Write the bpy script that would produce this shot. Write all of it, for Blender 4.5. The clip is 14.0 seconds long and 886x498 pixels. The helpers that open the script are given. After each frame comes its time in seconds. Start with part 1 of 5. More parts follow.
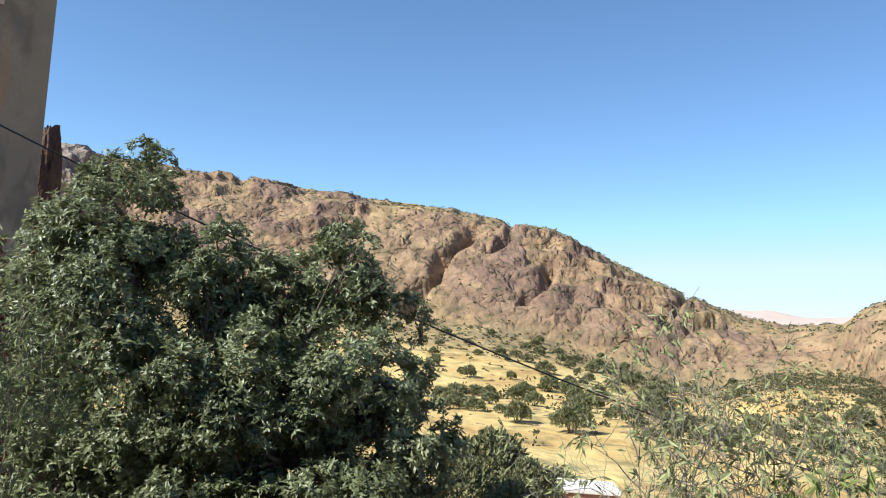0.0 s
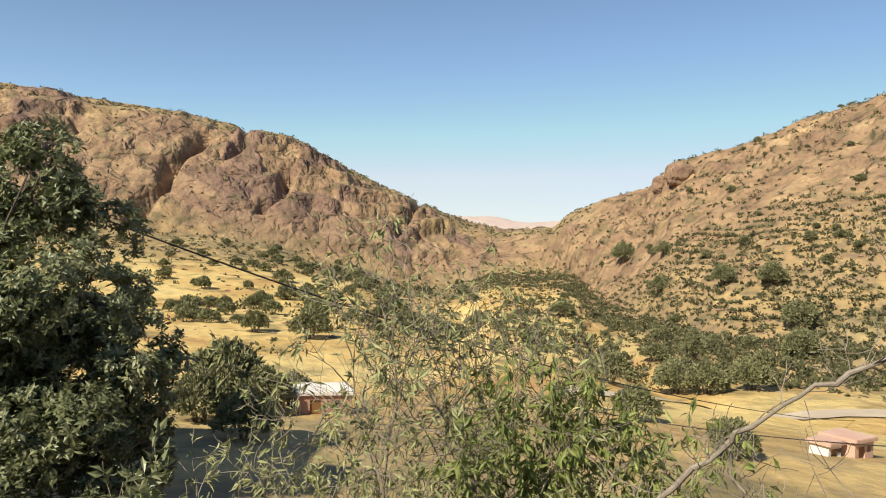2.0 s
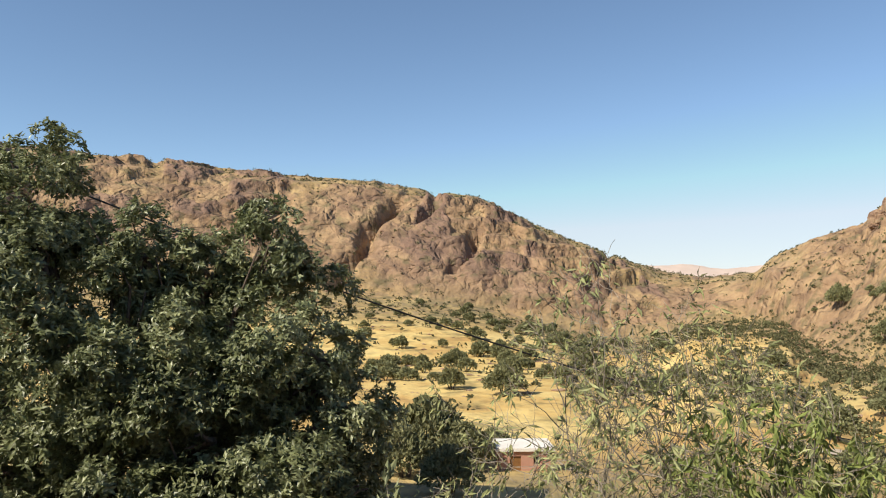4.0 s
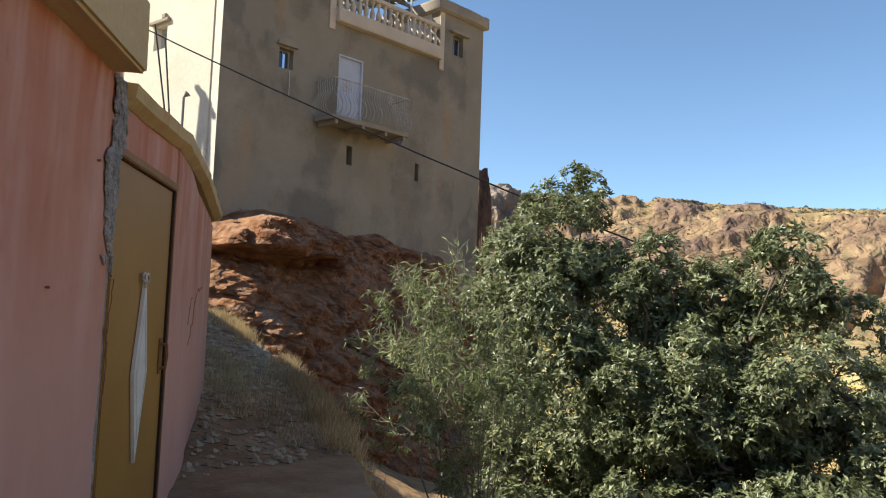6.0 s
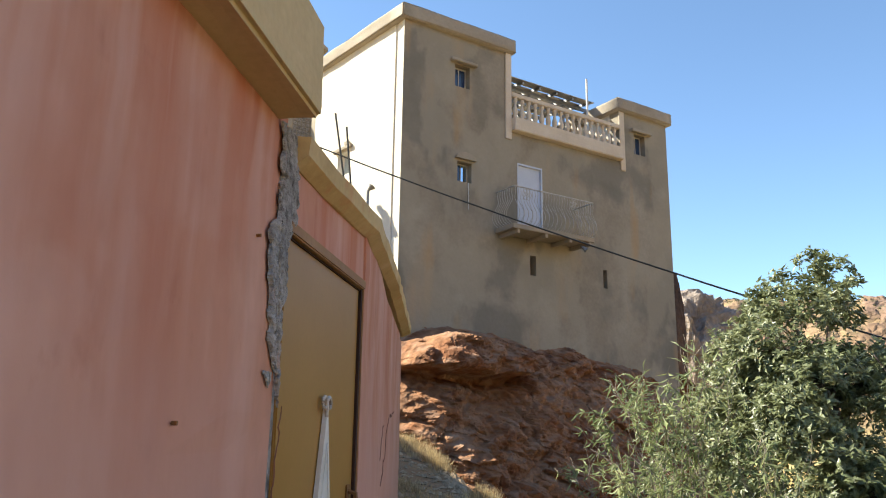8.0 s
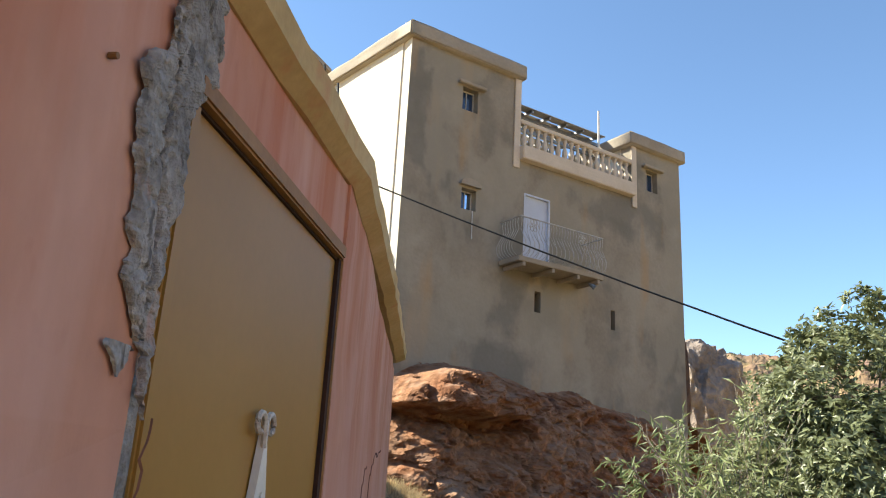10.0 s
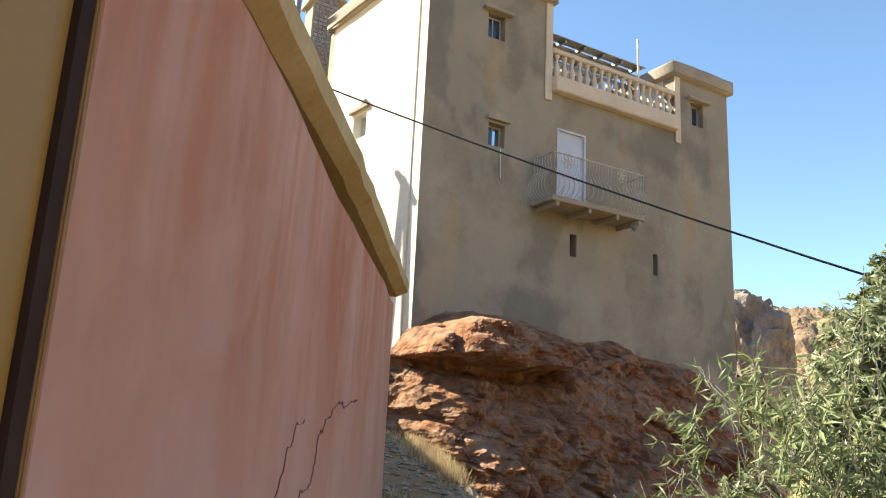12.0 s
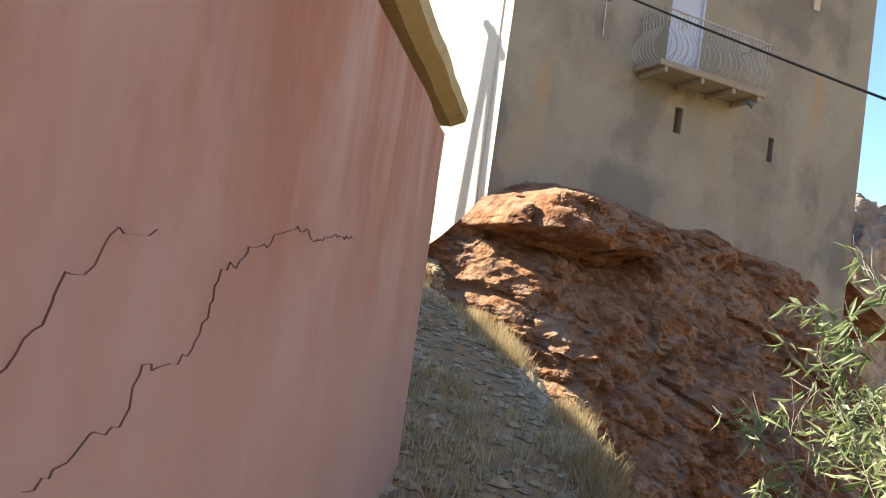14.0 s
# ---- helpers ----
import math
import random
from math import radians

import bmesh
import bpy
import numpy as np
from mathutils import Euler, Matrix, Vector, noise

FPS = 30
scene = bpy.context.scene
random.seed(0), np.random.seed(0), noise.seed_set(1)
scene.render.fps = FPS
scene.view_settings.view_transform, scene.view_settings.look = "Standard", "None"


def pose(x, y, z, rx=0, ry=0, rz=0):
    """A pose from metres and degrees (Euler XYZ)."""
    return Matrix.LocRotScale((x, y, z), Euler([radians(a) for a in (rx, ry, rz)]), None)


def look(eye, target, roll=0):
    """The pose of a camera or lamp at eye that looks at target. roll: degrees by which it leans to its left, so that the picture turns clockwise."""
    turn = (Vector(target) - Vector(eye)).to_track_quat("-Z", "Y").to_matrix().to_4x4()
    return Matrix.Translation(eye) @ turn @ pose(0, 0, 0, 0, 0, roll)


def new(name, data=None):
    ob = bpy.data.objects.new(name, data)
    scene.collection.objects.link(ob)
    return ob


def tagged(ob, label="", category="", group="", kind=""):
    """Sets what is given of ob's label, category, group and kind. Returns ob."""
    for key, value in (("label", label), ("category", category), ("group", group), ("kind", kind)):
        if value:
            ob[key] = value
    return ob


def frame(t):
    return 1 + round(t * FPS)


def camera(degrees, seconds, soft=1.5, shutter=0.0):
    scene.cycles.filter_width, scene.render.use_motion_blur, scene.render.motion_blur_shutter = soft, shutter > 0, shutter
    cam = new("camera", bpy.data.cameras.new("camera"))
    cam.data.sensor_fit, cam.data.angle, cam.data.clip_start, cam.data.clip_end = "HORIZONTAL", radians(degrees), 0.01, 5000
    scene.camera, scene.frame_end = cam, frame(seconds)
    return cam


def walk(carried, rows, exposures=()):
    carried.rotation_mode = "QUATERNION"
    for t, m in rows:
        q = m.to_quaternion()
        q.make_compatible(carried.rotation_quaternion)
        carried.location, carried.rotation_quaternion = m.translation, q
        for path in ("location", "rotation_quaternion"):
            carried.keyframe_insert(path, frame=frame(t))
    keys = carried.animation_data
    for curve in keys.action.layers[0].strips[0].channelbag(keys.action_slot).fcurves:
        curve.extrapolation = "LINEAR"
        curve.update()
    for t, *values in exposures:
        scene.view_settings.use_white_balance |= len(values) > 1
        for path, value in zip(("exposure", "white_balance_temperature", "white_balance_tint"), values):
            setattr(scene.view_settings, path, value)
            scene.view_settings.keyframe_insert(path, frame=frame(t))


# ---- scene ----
cam = camera(59.7, 14.0, soft=1.1)
PATH = [
    (0, (-1.242, -1.519, 1.393), (0.691, -1.033, 1.558), 3.6),
    (0.5, (-1.117, -1.599, 1.4), (0.863, -1.36, 1.551), 3.4),
    (1, (-1.076, -1.672, 1.412), (0.922, -1.625, 1.492), 2.5),
    (1.5, (-1.089, -1.697, 1.402), (0.91, -1.766, 1.419), 2.0),
    (2, (-1.087, -1.685, 1.398), (0.903, -1.875, 1.362), 2.6),
    (2.5, (-1.153, -1.683, 1.389), (0.844, -1.767, 1.33), 2.0),
    (3, (-1.175, -1.673, 1.396), (0.823, -1.585, 1.387), 1.5),
    (5.5, (-1.679, -1.38, 1.201), (0.055, -0.398, 1.371), 0.3),
    (6, (-1.706, -1.357, 1.184), (-0.268, 0.022, 1.355), 2.0),
    (6.5, (-1.636, -0.99, 1.171), (-0.369, 0.524, 1.493), 1.0),
    (7, (-1.487, -0.662, 1.207), (-0.388, 0.945, 1.666), 1.2),
    (9.5, (-0.543, 0.713, 1.237), (0.487, 2.364, 1.7), 1.1),
    (10, (-0.418, 1.029, 1.236), (0.626, 2.639, 1.801), 3.2),
    (10.5, (-0.22, 1.269, 1.236), (0.918, 2.807, 1.82), 1.9),
    (11, (0.049, 1.528, 1.272), (1.083, 3.155, 1.805), -0.1),
    (11.5, (0.281, 1.882, 1.219), (1.173, 3.611, 1.684), 3.6),
    (12, (0.612, 2.168, 1.255), (1.596, 3.849, 1.711), 2.8),
    (12.5, (0.998, 2.492, 1.28), (1.715, 4.311, 1.7), 4.4),
    (13, (1.211, 2.83, 1.237), (2.061, 4.595, 1.641), 3.6),
    (13.5, (1.375, 3.166, 1.26), (2.214, 4.952, 1.585), 5.4),
    (14, (1.52, 3.376, 1.216), (2.354, 5.189, 1.346), 8.2),
]
EXPOSURES = [(0.0, 0.46, 5950, 3), (0.5, 0.26, 6300, 4), (1.0, 0.20, 6700, 5), (1.5, 0.17, 7050, 6), (3.0, 0.20, 7150, 6), (5.5, 0.40, 6650, 4), (6.0, 0.65, 6700, 3),
             (6.5, 1.06, 6800, 3), (7.0, 1.22, 6800, 2), (9.5, 1.2, 6700, 2), (10.5, 1.16, 6700, 2), (11.0, 1.08, 6750, 1), (11.5, 1.28, 6950, 1), (13.0, 1.44, 6900, 2), (14.0, 1.60, 6800, 2)]
walk(cam, [(t, look(eye, target, roll)) for t, eye, target, roll in PATH], EXPOSURES)

# ---- light ----
world = bpy.data.worlds.new("sky")
scene.world = world
world.use_nodes = True
wn, wl = world.node_tree.nodes, world.node_tree.links
sky = wn.new("ShaderNodeTexSky")
sky.sky_type, sky.sun_disc = "NISHITA", False
SUN_AZ, SUN_EL = 132.0, 40.0          # degrees from +x towards +y; height
sky.sun_elevation, sky.sun_rotation = radians(SUN_EL), radians(90 - SUN_AZ)
sky.air_density, sky.dust_density, sky.ozone_density, sky.altitude = 0.95, 0.08, 2.9, 2000
wn["Background"].inputs["Strength"].default_value = 0.138
sky_cap = wn.new("ShaderNodeMix")        # caps the sky colour so the horizon stays below white
sky_cap.data_type, sky_cap.blend_type = "RGBA", "DARKEN"
sky_cap.inputs["Factor"].default_value = 0.75
sky_cap.inputs["B"].default_value = (4.2, 4.6, 5.5, 1)
wl.new(sky.outputs[0], sky_cap.inputs["A"])
wl.new(sky_cap.outputs["Result"], wn["Background"].inputs["Color"])
sun_dir = Vector((math.cos(radians(SUN_EL)) * math.cos(radians(SUN_AZ)), math.cos(radians(SUN_EL)) * math.sin(radians(SUN_AZ)), math.sin(radians(SUN_EL))))
sun = new("sun", bpy.data.lights.new("sun", "SUN"))
sun.data.energy, sun.data.angle, sun.data.color = 6.0, radians(0.55), (1.0, 0.93, 0.82)
sun.matrix_world = look(sun_dir * 60, (0, 0, 0))


# ---- materials ----
def material(name, colors, scale=1.0, detail=6, rough=0.85, bump=0.3, bump_scale=None, fine=0.15, island=0.0, metal=0.0, spec=0.3, stretch=(1, 1, 1), dist=0.05):
    """Ramp of base colours over world-space noise at two scales, with bump."""
    m = bpy.data.materials.new(name)
    m.use_nodes = True
    n, l = m.node_tree.nodes, m.node_tree.links
    b = n["Principled BSDF"]
    b.inputs["Roughness"].default_value = rough
    b.inputs["Metallic"].default_value = metal
    b.inputs["Specular IOR Level"].default_value = spec
    geo = n.new("ShaderNodeNewGeometry")
    mp = n.new("ShaderNodeMapping")
    mp.inputs["Scale"].default_value = stretch
    l.new(geo.outputs["Position"], mp.inputs["Vector"])
    no = n.new("ShaderNodeTexNoise")
    no.inputs["Scale"].default_value, no.inputs["Detail"].default_value, no.inputs["Roughness"].default_value = scale, detail, 0.6
    l.new(mp.outputs[0], no.inputs["Vector"])
    ramp = n.new("ShaderNodeValToRGB")
    els = ramp.color_ramp.elements
    lo, hi = 0.28, 0.72
    for i, c in enumerate(colors):
        p = lo + (hi - lo) * i / max(1, len(colors) - 1)
        e = els[i] if i < 2 else els.new(p)
        e.position, e.color = p, (*c, 1)
    l.new(no.outputs["Fac"], ramp.inputs["Fac"])
    f = n.new("ShaderNodeTexNoise")
    f.inputs["Scale"].default_value, f.inputs["Detail"].default_value = (bump_scale or scale * 9), 8
    l.new(mp.outputs[0], f.inputs["Vector"])
    hsv = n.new("ShaderNodeHueSaturation")
    l.new(ramp.outputs["Color"], hsv.inputs["Color"])
    ma = n.new("ShaderNodeMath")
    ma.operation = "MULTIPLY_ADD"
    ma.inputs[1].default_value, ma.inputs[2].default_value = fine * 2.5, 1 - fine * 1.25
    l.new(f.outputs["Fac"], ma.inputs[0])
    last = ma
    if island:
        oi = n.new("ShaderNodeObjectInfo") if island < 0 else geo
        out = oi.outputs["Random"] if island < 0 else geo.outputs["Random Per Island"]
        m2 = n.new("ShaderNodeMath")
        m2.operation = "MULTIPLY_ADD"
        m2.inputs[1].default_value, m2.inputs[2].default_value = abs(island) * 2, 1 - abs(island)
        l.new(out, m2.inputs[0])
        m3 = n.new("ShaderNodeMath")
        m3.operation = "MULTIPLY"
        l.new(ma.outputs[0], m3.inputs[0])
        l.new(m2.outputs[0], m3.inputs[1])
        last = m3
    l.new(last.outputs[0], hsv.inputs["Value"])
    l.new(hsv.outputs[0], b.inputs["Base Color"])
    if bump:
        bp = n.new("ShaderNodeBump")
        bp.inputs["Strength"].default_value, bp.inputs["Distance"].default_value = bump, dist
        l.new(f.outputs["Fac"], bp.inputs["Height"])
        l.new(bp.outputs[0], b.inputs["Normal"])
    return m


def overlay(m, color, scale, lo, hi, stretch=(1, 1, 1), strength=1.0, detail=5):
    """Adds a stain layer with a shape of its own over the base colour of m."""
    n, l = m.node_tree.nodes, m.node_tree.links
    b = n["Principled BSDF"]
    old = b.inputs["Base Color"].links[0].from_socket
    geo = n.new("ShaderNodeNewGeometry")
    mp = n.new("ShaderNodeMapping")
    mp.inputs["Scale"].default_value = stretch
    mp.inputs["Location"].default_value = (scale * 3.1, lo * 17, hi * 11)
    l.new(geo.outputs["Position"], mp.inputs["Vector"])
    no = n.new("ShaderNodeTexNoise")
    no.inputs["Scale"].default_value, no.inputs["Detail"].default_value = scale, detail
    l.new(mp.outputs[0], no.inputs["Vector"])
    r = n.new("ShaderNodeMapRange")
    r.inputs["From Min"].default_value, r.inputs["From Max"].default_value, r.inputs["To Max"].default_value = lo, hi, strength
    l.new(no.outputs["Fac"], r.inputs["Value"])
    mx = n.new("ShaderNodeMix")
    mx.data_type = "RGBA"
    l.new(r.outputs[0], mx.inputs["Factor"])
    l.new(old, mx.inputs["A"])
    mx.inputs["B"].default_value = (*color, 1)
    l.new(mx.outputs["Result"], b.inputs["Base Color"])
    return m


M_PINK = material("pink_limewash", [(0.44, 0.20, 0.135), (0.52, 0.265, 0.185), (0.56, 0.32, 0.24)], 0.9, 8, 0.93, 0.5, 14, 0.16, stretch=(1, 1, 0.55), dist=0.012)
overlay(M_PINK, (0.52, 0.22, 0.11), 1.5, 0.50, 0.66, (1.3, 1.3, 0.5), 0.4, 10)
overlay(M_PINK, (0.45, 0.155, 0.095), 0.8, 0.48, 0.68, (1.6, 1.6, 0.35), 0.5)
overlay(M_PINK, (0.45, 0.16, 0.10), 3.0, 0.54, 0.66, (1.6, 1.6, 0.4), 0.25, 9)
overlay(M_PINK, (0.47, 0.18, 0.12), 0.75, 0.50, 0.57, (1, 1, 0.9), 0.38, 9)
overlay(M_PINK, (0.63, 0.38, 0.32), 0.9, 0.54, 0.70, (1.2, 1.2, 0.8), 0.7)
overlay(M_PINK, (0.64, 0.40, 0.34), 2.4, 0.58, 0.70, (1.5, 1.5, 0.25), 0.35, 8)
overlay(M_PINK, (0.60, 0.35, 0.28), 1.3, 0.53, 0.58, (1, 1, 1), 0.4, 10)
overlay(M_PINK, (0.38, 0.15, 0.10), 9.0, 0.64, 0.72, (1, 1, 0.6), 0.35, 6)
def drips(m, color, across, lo, hi, top, foot, strength):
    """Rain streaks that run down from the roof edge and fade out on their way."""
    n, l = m.node_tree.nodes, m.node_tree.links
    overlay(m, color, across, lo, hi, (1, 1, 0.09), strength, 5)
    mx = m.node_tree.nodes["Principled BSDF"].inputs["Base Color"].links[0].from_node
    fac = mx.inputs["Factor"].links[0].from_socket
    geo = n.new("ShaderNodeNewGeometry")
    sep = n.new("ShaderNodeSeparateXYZ")
    l.new(geo.outputs["Position"], sep.inputs[0])
    wav = n.new("ShaderNodeTexNoise")
    wav.inputs["Scale"].default_value = across * 0.7
    mp = n.new("ShaderNodeMapping")
    mp.inputs["Scale"].default_value = (1, 1, 0.05)
    l.new(geo.outputs["Position"], mp.inputs["Vector"])
    l.new(mp.outputs[0], wav.inputs["Vector"])
    low = n.new("ShaderNodeMath")
    low.operation = "MULTIPLY_ADD"
    low.inputs[1].default_value = 1.4
    l.new(wav.outputs["Fac"], low.inputs[0])
    l.new(sep.outputs["Z"], low.inputs[2])
    r = n.new("ShaderNodeMapRange")
    r.inputs["From Min"].default_value, r.inputs["From Max"].default_value = foot + 0.7, top + 0.7
    l.new(low.outputs[0], r.inputs["Value"])
    mu = n.new("ShaderNodeMath")
    mu.operation = "MULTIPLY"
    l.new(fac, mu.inputs[0])
    l.new(r.outputs[0], mu.inputs[1])
    l.new(mu.outputs[0], mx.inputs["Factor"])


overlay(M_PINK, (0.60, 0.36, 0.30), 4.0, 0.50, 0.66, (1, 1, 0.22), 0.45, 7)
overlay(M_PINK, (0.45, 0.17, 0.105), 2.4, 0.52, 0.68, (1, 1, 0.25), 0.4, 8)
drips(M_PINK, (0.565, 0.335, 0.275), 1.1, 0.15, 0.36, 0.9, 1.55, 0.72)
drips(M_PINK, (0.46, 0.155, 0.085), 5.5, 0.44, 0.62, 2.2, 1.2, 0.55)
drips(M_PINK, (0.62, 0.39, 0.33), 7.0, 0.52, 0.64, 2.1, 1.3, 0.5)
drips(M_PINK, (0.36, 0.13, 0.08), 12.0, 0.60, 0.70, 2.25, 1.5, 0.3)
M_TRIM = material("ochre_trim_paint", [(0.42, 0.29, 0.12), (0.53, 0.385, 0.19), (0.60, 0.465, 0.27)], 1.4, 6, 0.8, 0.25, 30, 0.12, dist=0.01)
overlay(M_TRIM, (0.50, 0.24, 0.12), 6.0, 0.58, 0.68, (1, 1, 1), 0.5, 7)
M_FASCIA = material("cream_fascia_paint", [(0.50, 0.37, 0.19), (0.60, 0.47, 0.27)], 1.2, 6, 0.85, 0.2, 30, 0.1, dist=0.01)
M_MORTAR = material("grey_mortar", [(0.16, 0.15, 0.145), (0.29, 0.275, 0.265), (0.40, 0.375, 0.36)], 9, 9, 0.95, 1.0, 55, 0.5, dist=0.02)
overlay(M_MORTAR, (0.10, 0.09, 0.085), 28, 0.60, 0.66, (1, 1, 0.35), 0.8, 6)
overlay(M_MORTAR, (0.47, 0.27, 0.21), 14, 0.60, 0.68, (1, 1, 0.5), 0.6, 7)
M_DOOR = material("mustard_door_paint", [(0.29, 0.15, 0.030), (0.335, 0.178, 0.040), (0.37, 0.205, 0.052)], 1.1, 5, 0.45, 0.05, 40, 0.05, spec=0.4, dist=0.003)
M_DOORFRAME = material("brown_door_frame", [(0.16, 0.075, 0.025), (0.26, 0.13, 0.05)], 3, 6, 0.6, 0.15, 50, 0.15, dist=0.005)
M_DOORPOST = material("mustard_post_paint", [(0.24, 0.12, 0.045), (0.36, 0.20, 0.085)], 3, 6, 0.6, 0.15, 50, 0.15, dist=0.005)
M_GAP_SHADE = material("gap_shade", [(0.03, 0.014, 0.01), (0.05, 0.025, 0.018)], 4, 3, 0.9, 0.0)
M_CRACK = material("crack_shade", [(0.13, 0.062, 0.048), (0.26, 0.13, 0.10)], 6, 4, 0.95, 0.0)
M_WHITEMETAL = material("white_metal_paint", [(0.58, 0.56, 0.53), (0.72, 0.70, 0.67)], 6, 5, 0.45, 0.05, 60, 0.08, spec=0.4, dist=0.003)
M_RUST = material("rusty_white_metal", [(0.20, 0.10, 0.06), (0.50, 0.46, 0.42), (0.62, 0.58, 0.54)], 14, 5, 0.6, 0.2, 80, 0.15, dist=0.003)
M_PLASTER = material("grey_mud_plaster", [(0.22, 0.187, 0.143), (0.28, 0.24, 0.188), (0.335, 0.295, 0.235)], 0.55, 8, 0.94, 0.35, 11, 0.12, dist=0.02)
overlay(M_PLASTER, (0.155, 0.145, 0.125), 0.42, 0.50, 0.57, (1, 1, 0.8), 0.62, 9)
overlay(M_PLASTER, (0.15, 0.135, 0.11), 0.9, 0.56, 0.68, (1.1, 1, 0.8), 0.45, 8)
overlay(M_PLASTER, (0.42, 0.25, 0.11), 0.8, 0.57, 0.70, (1.5, 1, 0.3), 0.45)
overlay(M_PLASTER, (0.34, 0.30, 0.235), 0.5, 0.50, 0.55, (1.3, 1, 0.8), 0.5, 9)
overlay(M_PLASTER, (0.40, 0.355, 0.285), 0.7, 0.60, 0.75, (1, 1, 1.4), 0.5)
# house sides lightened in colour for sun; also the neighbour's cream wall
M_SUNLIT_CREAM = material("sunlit_cream_plaster", [(0.60, 0.54, 0.45), (0.70, 0.64, 0.55)], 0.6, 7, 0.94, 0.3, 9, 0.1, dist=0.02)
M_CORNICE = material("cornice_plaster", [(0.28, 0.235, 0.185), (0.37, 0.315, 0.25)], 1.0, 6, 0.9, 0.3, 14, 0.12, dist=0.02)
M_BALUSTER = material("pale_pink_concrete", [(0.52, 0.43, 0.34), (0.64, 0.55, 0.45)], 1.6, 6, 0.85, 0.2, 22, 0.1, dist=0.01)
M_BLUEDOOR = material("pale_grey_door_paint", [(0.46, 0.49, 0.57), (0.53, 0.56, 0.65)], 1.5, 4, 0.5, 0.05, 30, 0.05, spec=0.4)
M_STEEL = material("grey_steel", [(0.16, 0.16, 0.165), (0.28, 0.28, 0.28)], 4, 5, 0.5, 0.1, 40, 0.1, metal=0.6, dist=0.003)
M_IRON = material("wrought_iron_paint", [(0.34, 0.32, 0.30), (0.52, 0.50, 0.47)], 6, 5, 0.6, 0.1, 40, 0.1, dist=0.003)
M_SHEET = material("corrugated_sheet", [(0.24, 0.22, 0.20), (0.38, 0.35, 0.31)], 1.2, 5, 0.6, 0.2, 20, 0.15, metal=0.3)
M_CABLE = material("black_cable", [(0.018, 0.018, 0.02), (0.04, 0.04, 0.042)], 20, 3, 0.6, 0.0)
M_PANE = material("tinted_window_glass", [(0.03, 0.05, 0.10), (0.04, 0.065, 0.13)], 2, 2, 0.08, 0.0, spec=0.8)
M_MIRROR = material("mirrored_window_glass", [(0.55, 0.66, 0.78), (0.60, 0.70, 0.82)], 2, 2, 0.04, 0.0, metal=1.0)
M_ROOM = material("dark_interior", [(0.04, 0.035, 0.03), (0.06, 0.05, 0.045)], 2, 2, 0.95, 0.0)
M_BRICK = material("exposed_brick", [(0.20, 0.085, 0.05), (0.30, 0.13, 0.08)], 8, 5, 0.95, 0.4, 40, 0.2)
M_ROCK = material("red_rock", [(0.13, 0.05, 0.026), (0.235, 0.098, 0.045), (0.31, 0.155, 0.08), (0.28, 0.165, 0.105)], 0.8, 10, 0.95, 1.0, 4.0, 0.45, dist=0.16)
overlay(M_ROCK, (0.10, 0.05, 0.035), 1.6, 0.58, 0.72, (1, 1, 0.6), 0.7)
overlay(M_ROCK, (0.46, 0.33, 0.24), 1.1, 0.60, 0.76, (1, 1, 1.6), 0.6)
overlay(M_ROCK, (0.36, 0.23, 0.155), 2.2, 0.50, 0.62, (1, 1, 2.4), 0.5, 9)
M_STONE = material("grey_stone", [(0.26, 0.18, 0.11), (0.42, 0.31, 0.20)], 6, 7, 0.95, 0.6, 40, 0.25, island=0.3, dist=0.02)
M_BARK = material("grey_bark", [(0.09, 0.065, 0.05), (0.19, 0.15, 0.12)], 8, 7, 0.95, 0.7, 45, 0.25, stretch=(1, 1, 0.3), dist=0.02)
M_TWIG = material("dry_twig", [(0.17, 0.138, 0.108), (0.33, 0.285, 0.23)], 9, 6, 0.95, 0.4, 60, 0.2, dist=0.01)


def leaf_material(name, colors, rough=0.45, trans=0.25, spec=0.45):
    m = material(name, colors, 0.9, 4, rough, 0.0, 14, 0.10, island=0.38, spec=spec)
    n, l = m.node_tree.nodes, m.node_tree.links
    b = n["Principled BSDF"]
    src = b.inputs["Base Color"].links[0].from_socket
    tr = n.new("ShaderNodeBsdfTranslucent")
    l.new(src, tr.inputs["Color"])
    mix = n.new("ShaderNodeMixShader")
    mix.inputs["Fac"].default_value = trans
    l.new(b.outputs[0], mix.inputs[1])
    l.new(tr.outputs[0], mix.inputs[2])
    l.new(mix.outputs[0], n["Material Output"].inputs["Surface"])
    return m


M_LEAF = leaf_material("carob_leaf", [(0.12, 0.138, 0.066), (0.20, 0.22, 0.108), (0.335, 0.35, 0.20)], 0.40, 0.32, 0.5)
M_ALMOND = leaf_material("almond_leaf", [(0.21, 0.225, 0.095), (0.32, 0.335, 0.15), (0.46, 0.455, 0.25)], 0.6, 0.35, 0.3)
M_PEACH = leaf_material("peach_leaf", [(0.15, 0.19, 0.05), (0.24, 0.28, 0.085), (0.36, 0.38, 0.15)], 0.5, 0.38, 0.4)
M_SAPLING = leaf_material("sapling_leaf", [(0.15, 0.185, 0.07), (0.24, 0.275, 0.12), (0.37, 0.39, 0.20)], 0.5, 0.36, 0.4)
M_SCRUB = leaf_material("scrub_leaf", [(0.07, 0.072, 0.035), (0.11, 0.11, 0.055), (0.17, 0.155, 0.085)], 0.7, 0.2, 0.2)
M_SHRUB = leaf_material("shrub_leaf", [(0.14, 0.145, 0.075), (0.215, 0.215, 0.11), (0.30, 0.29, 0.16)], 0.7, 0.25, 0.2)
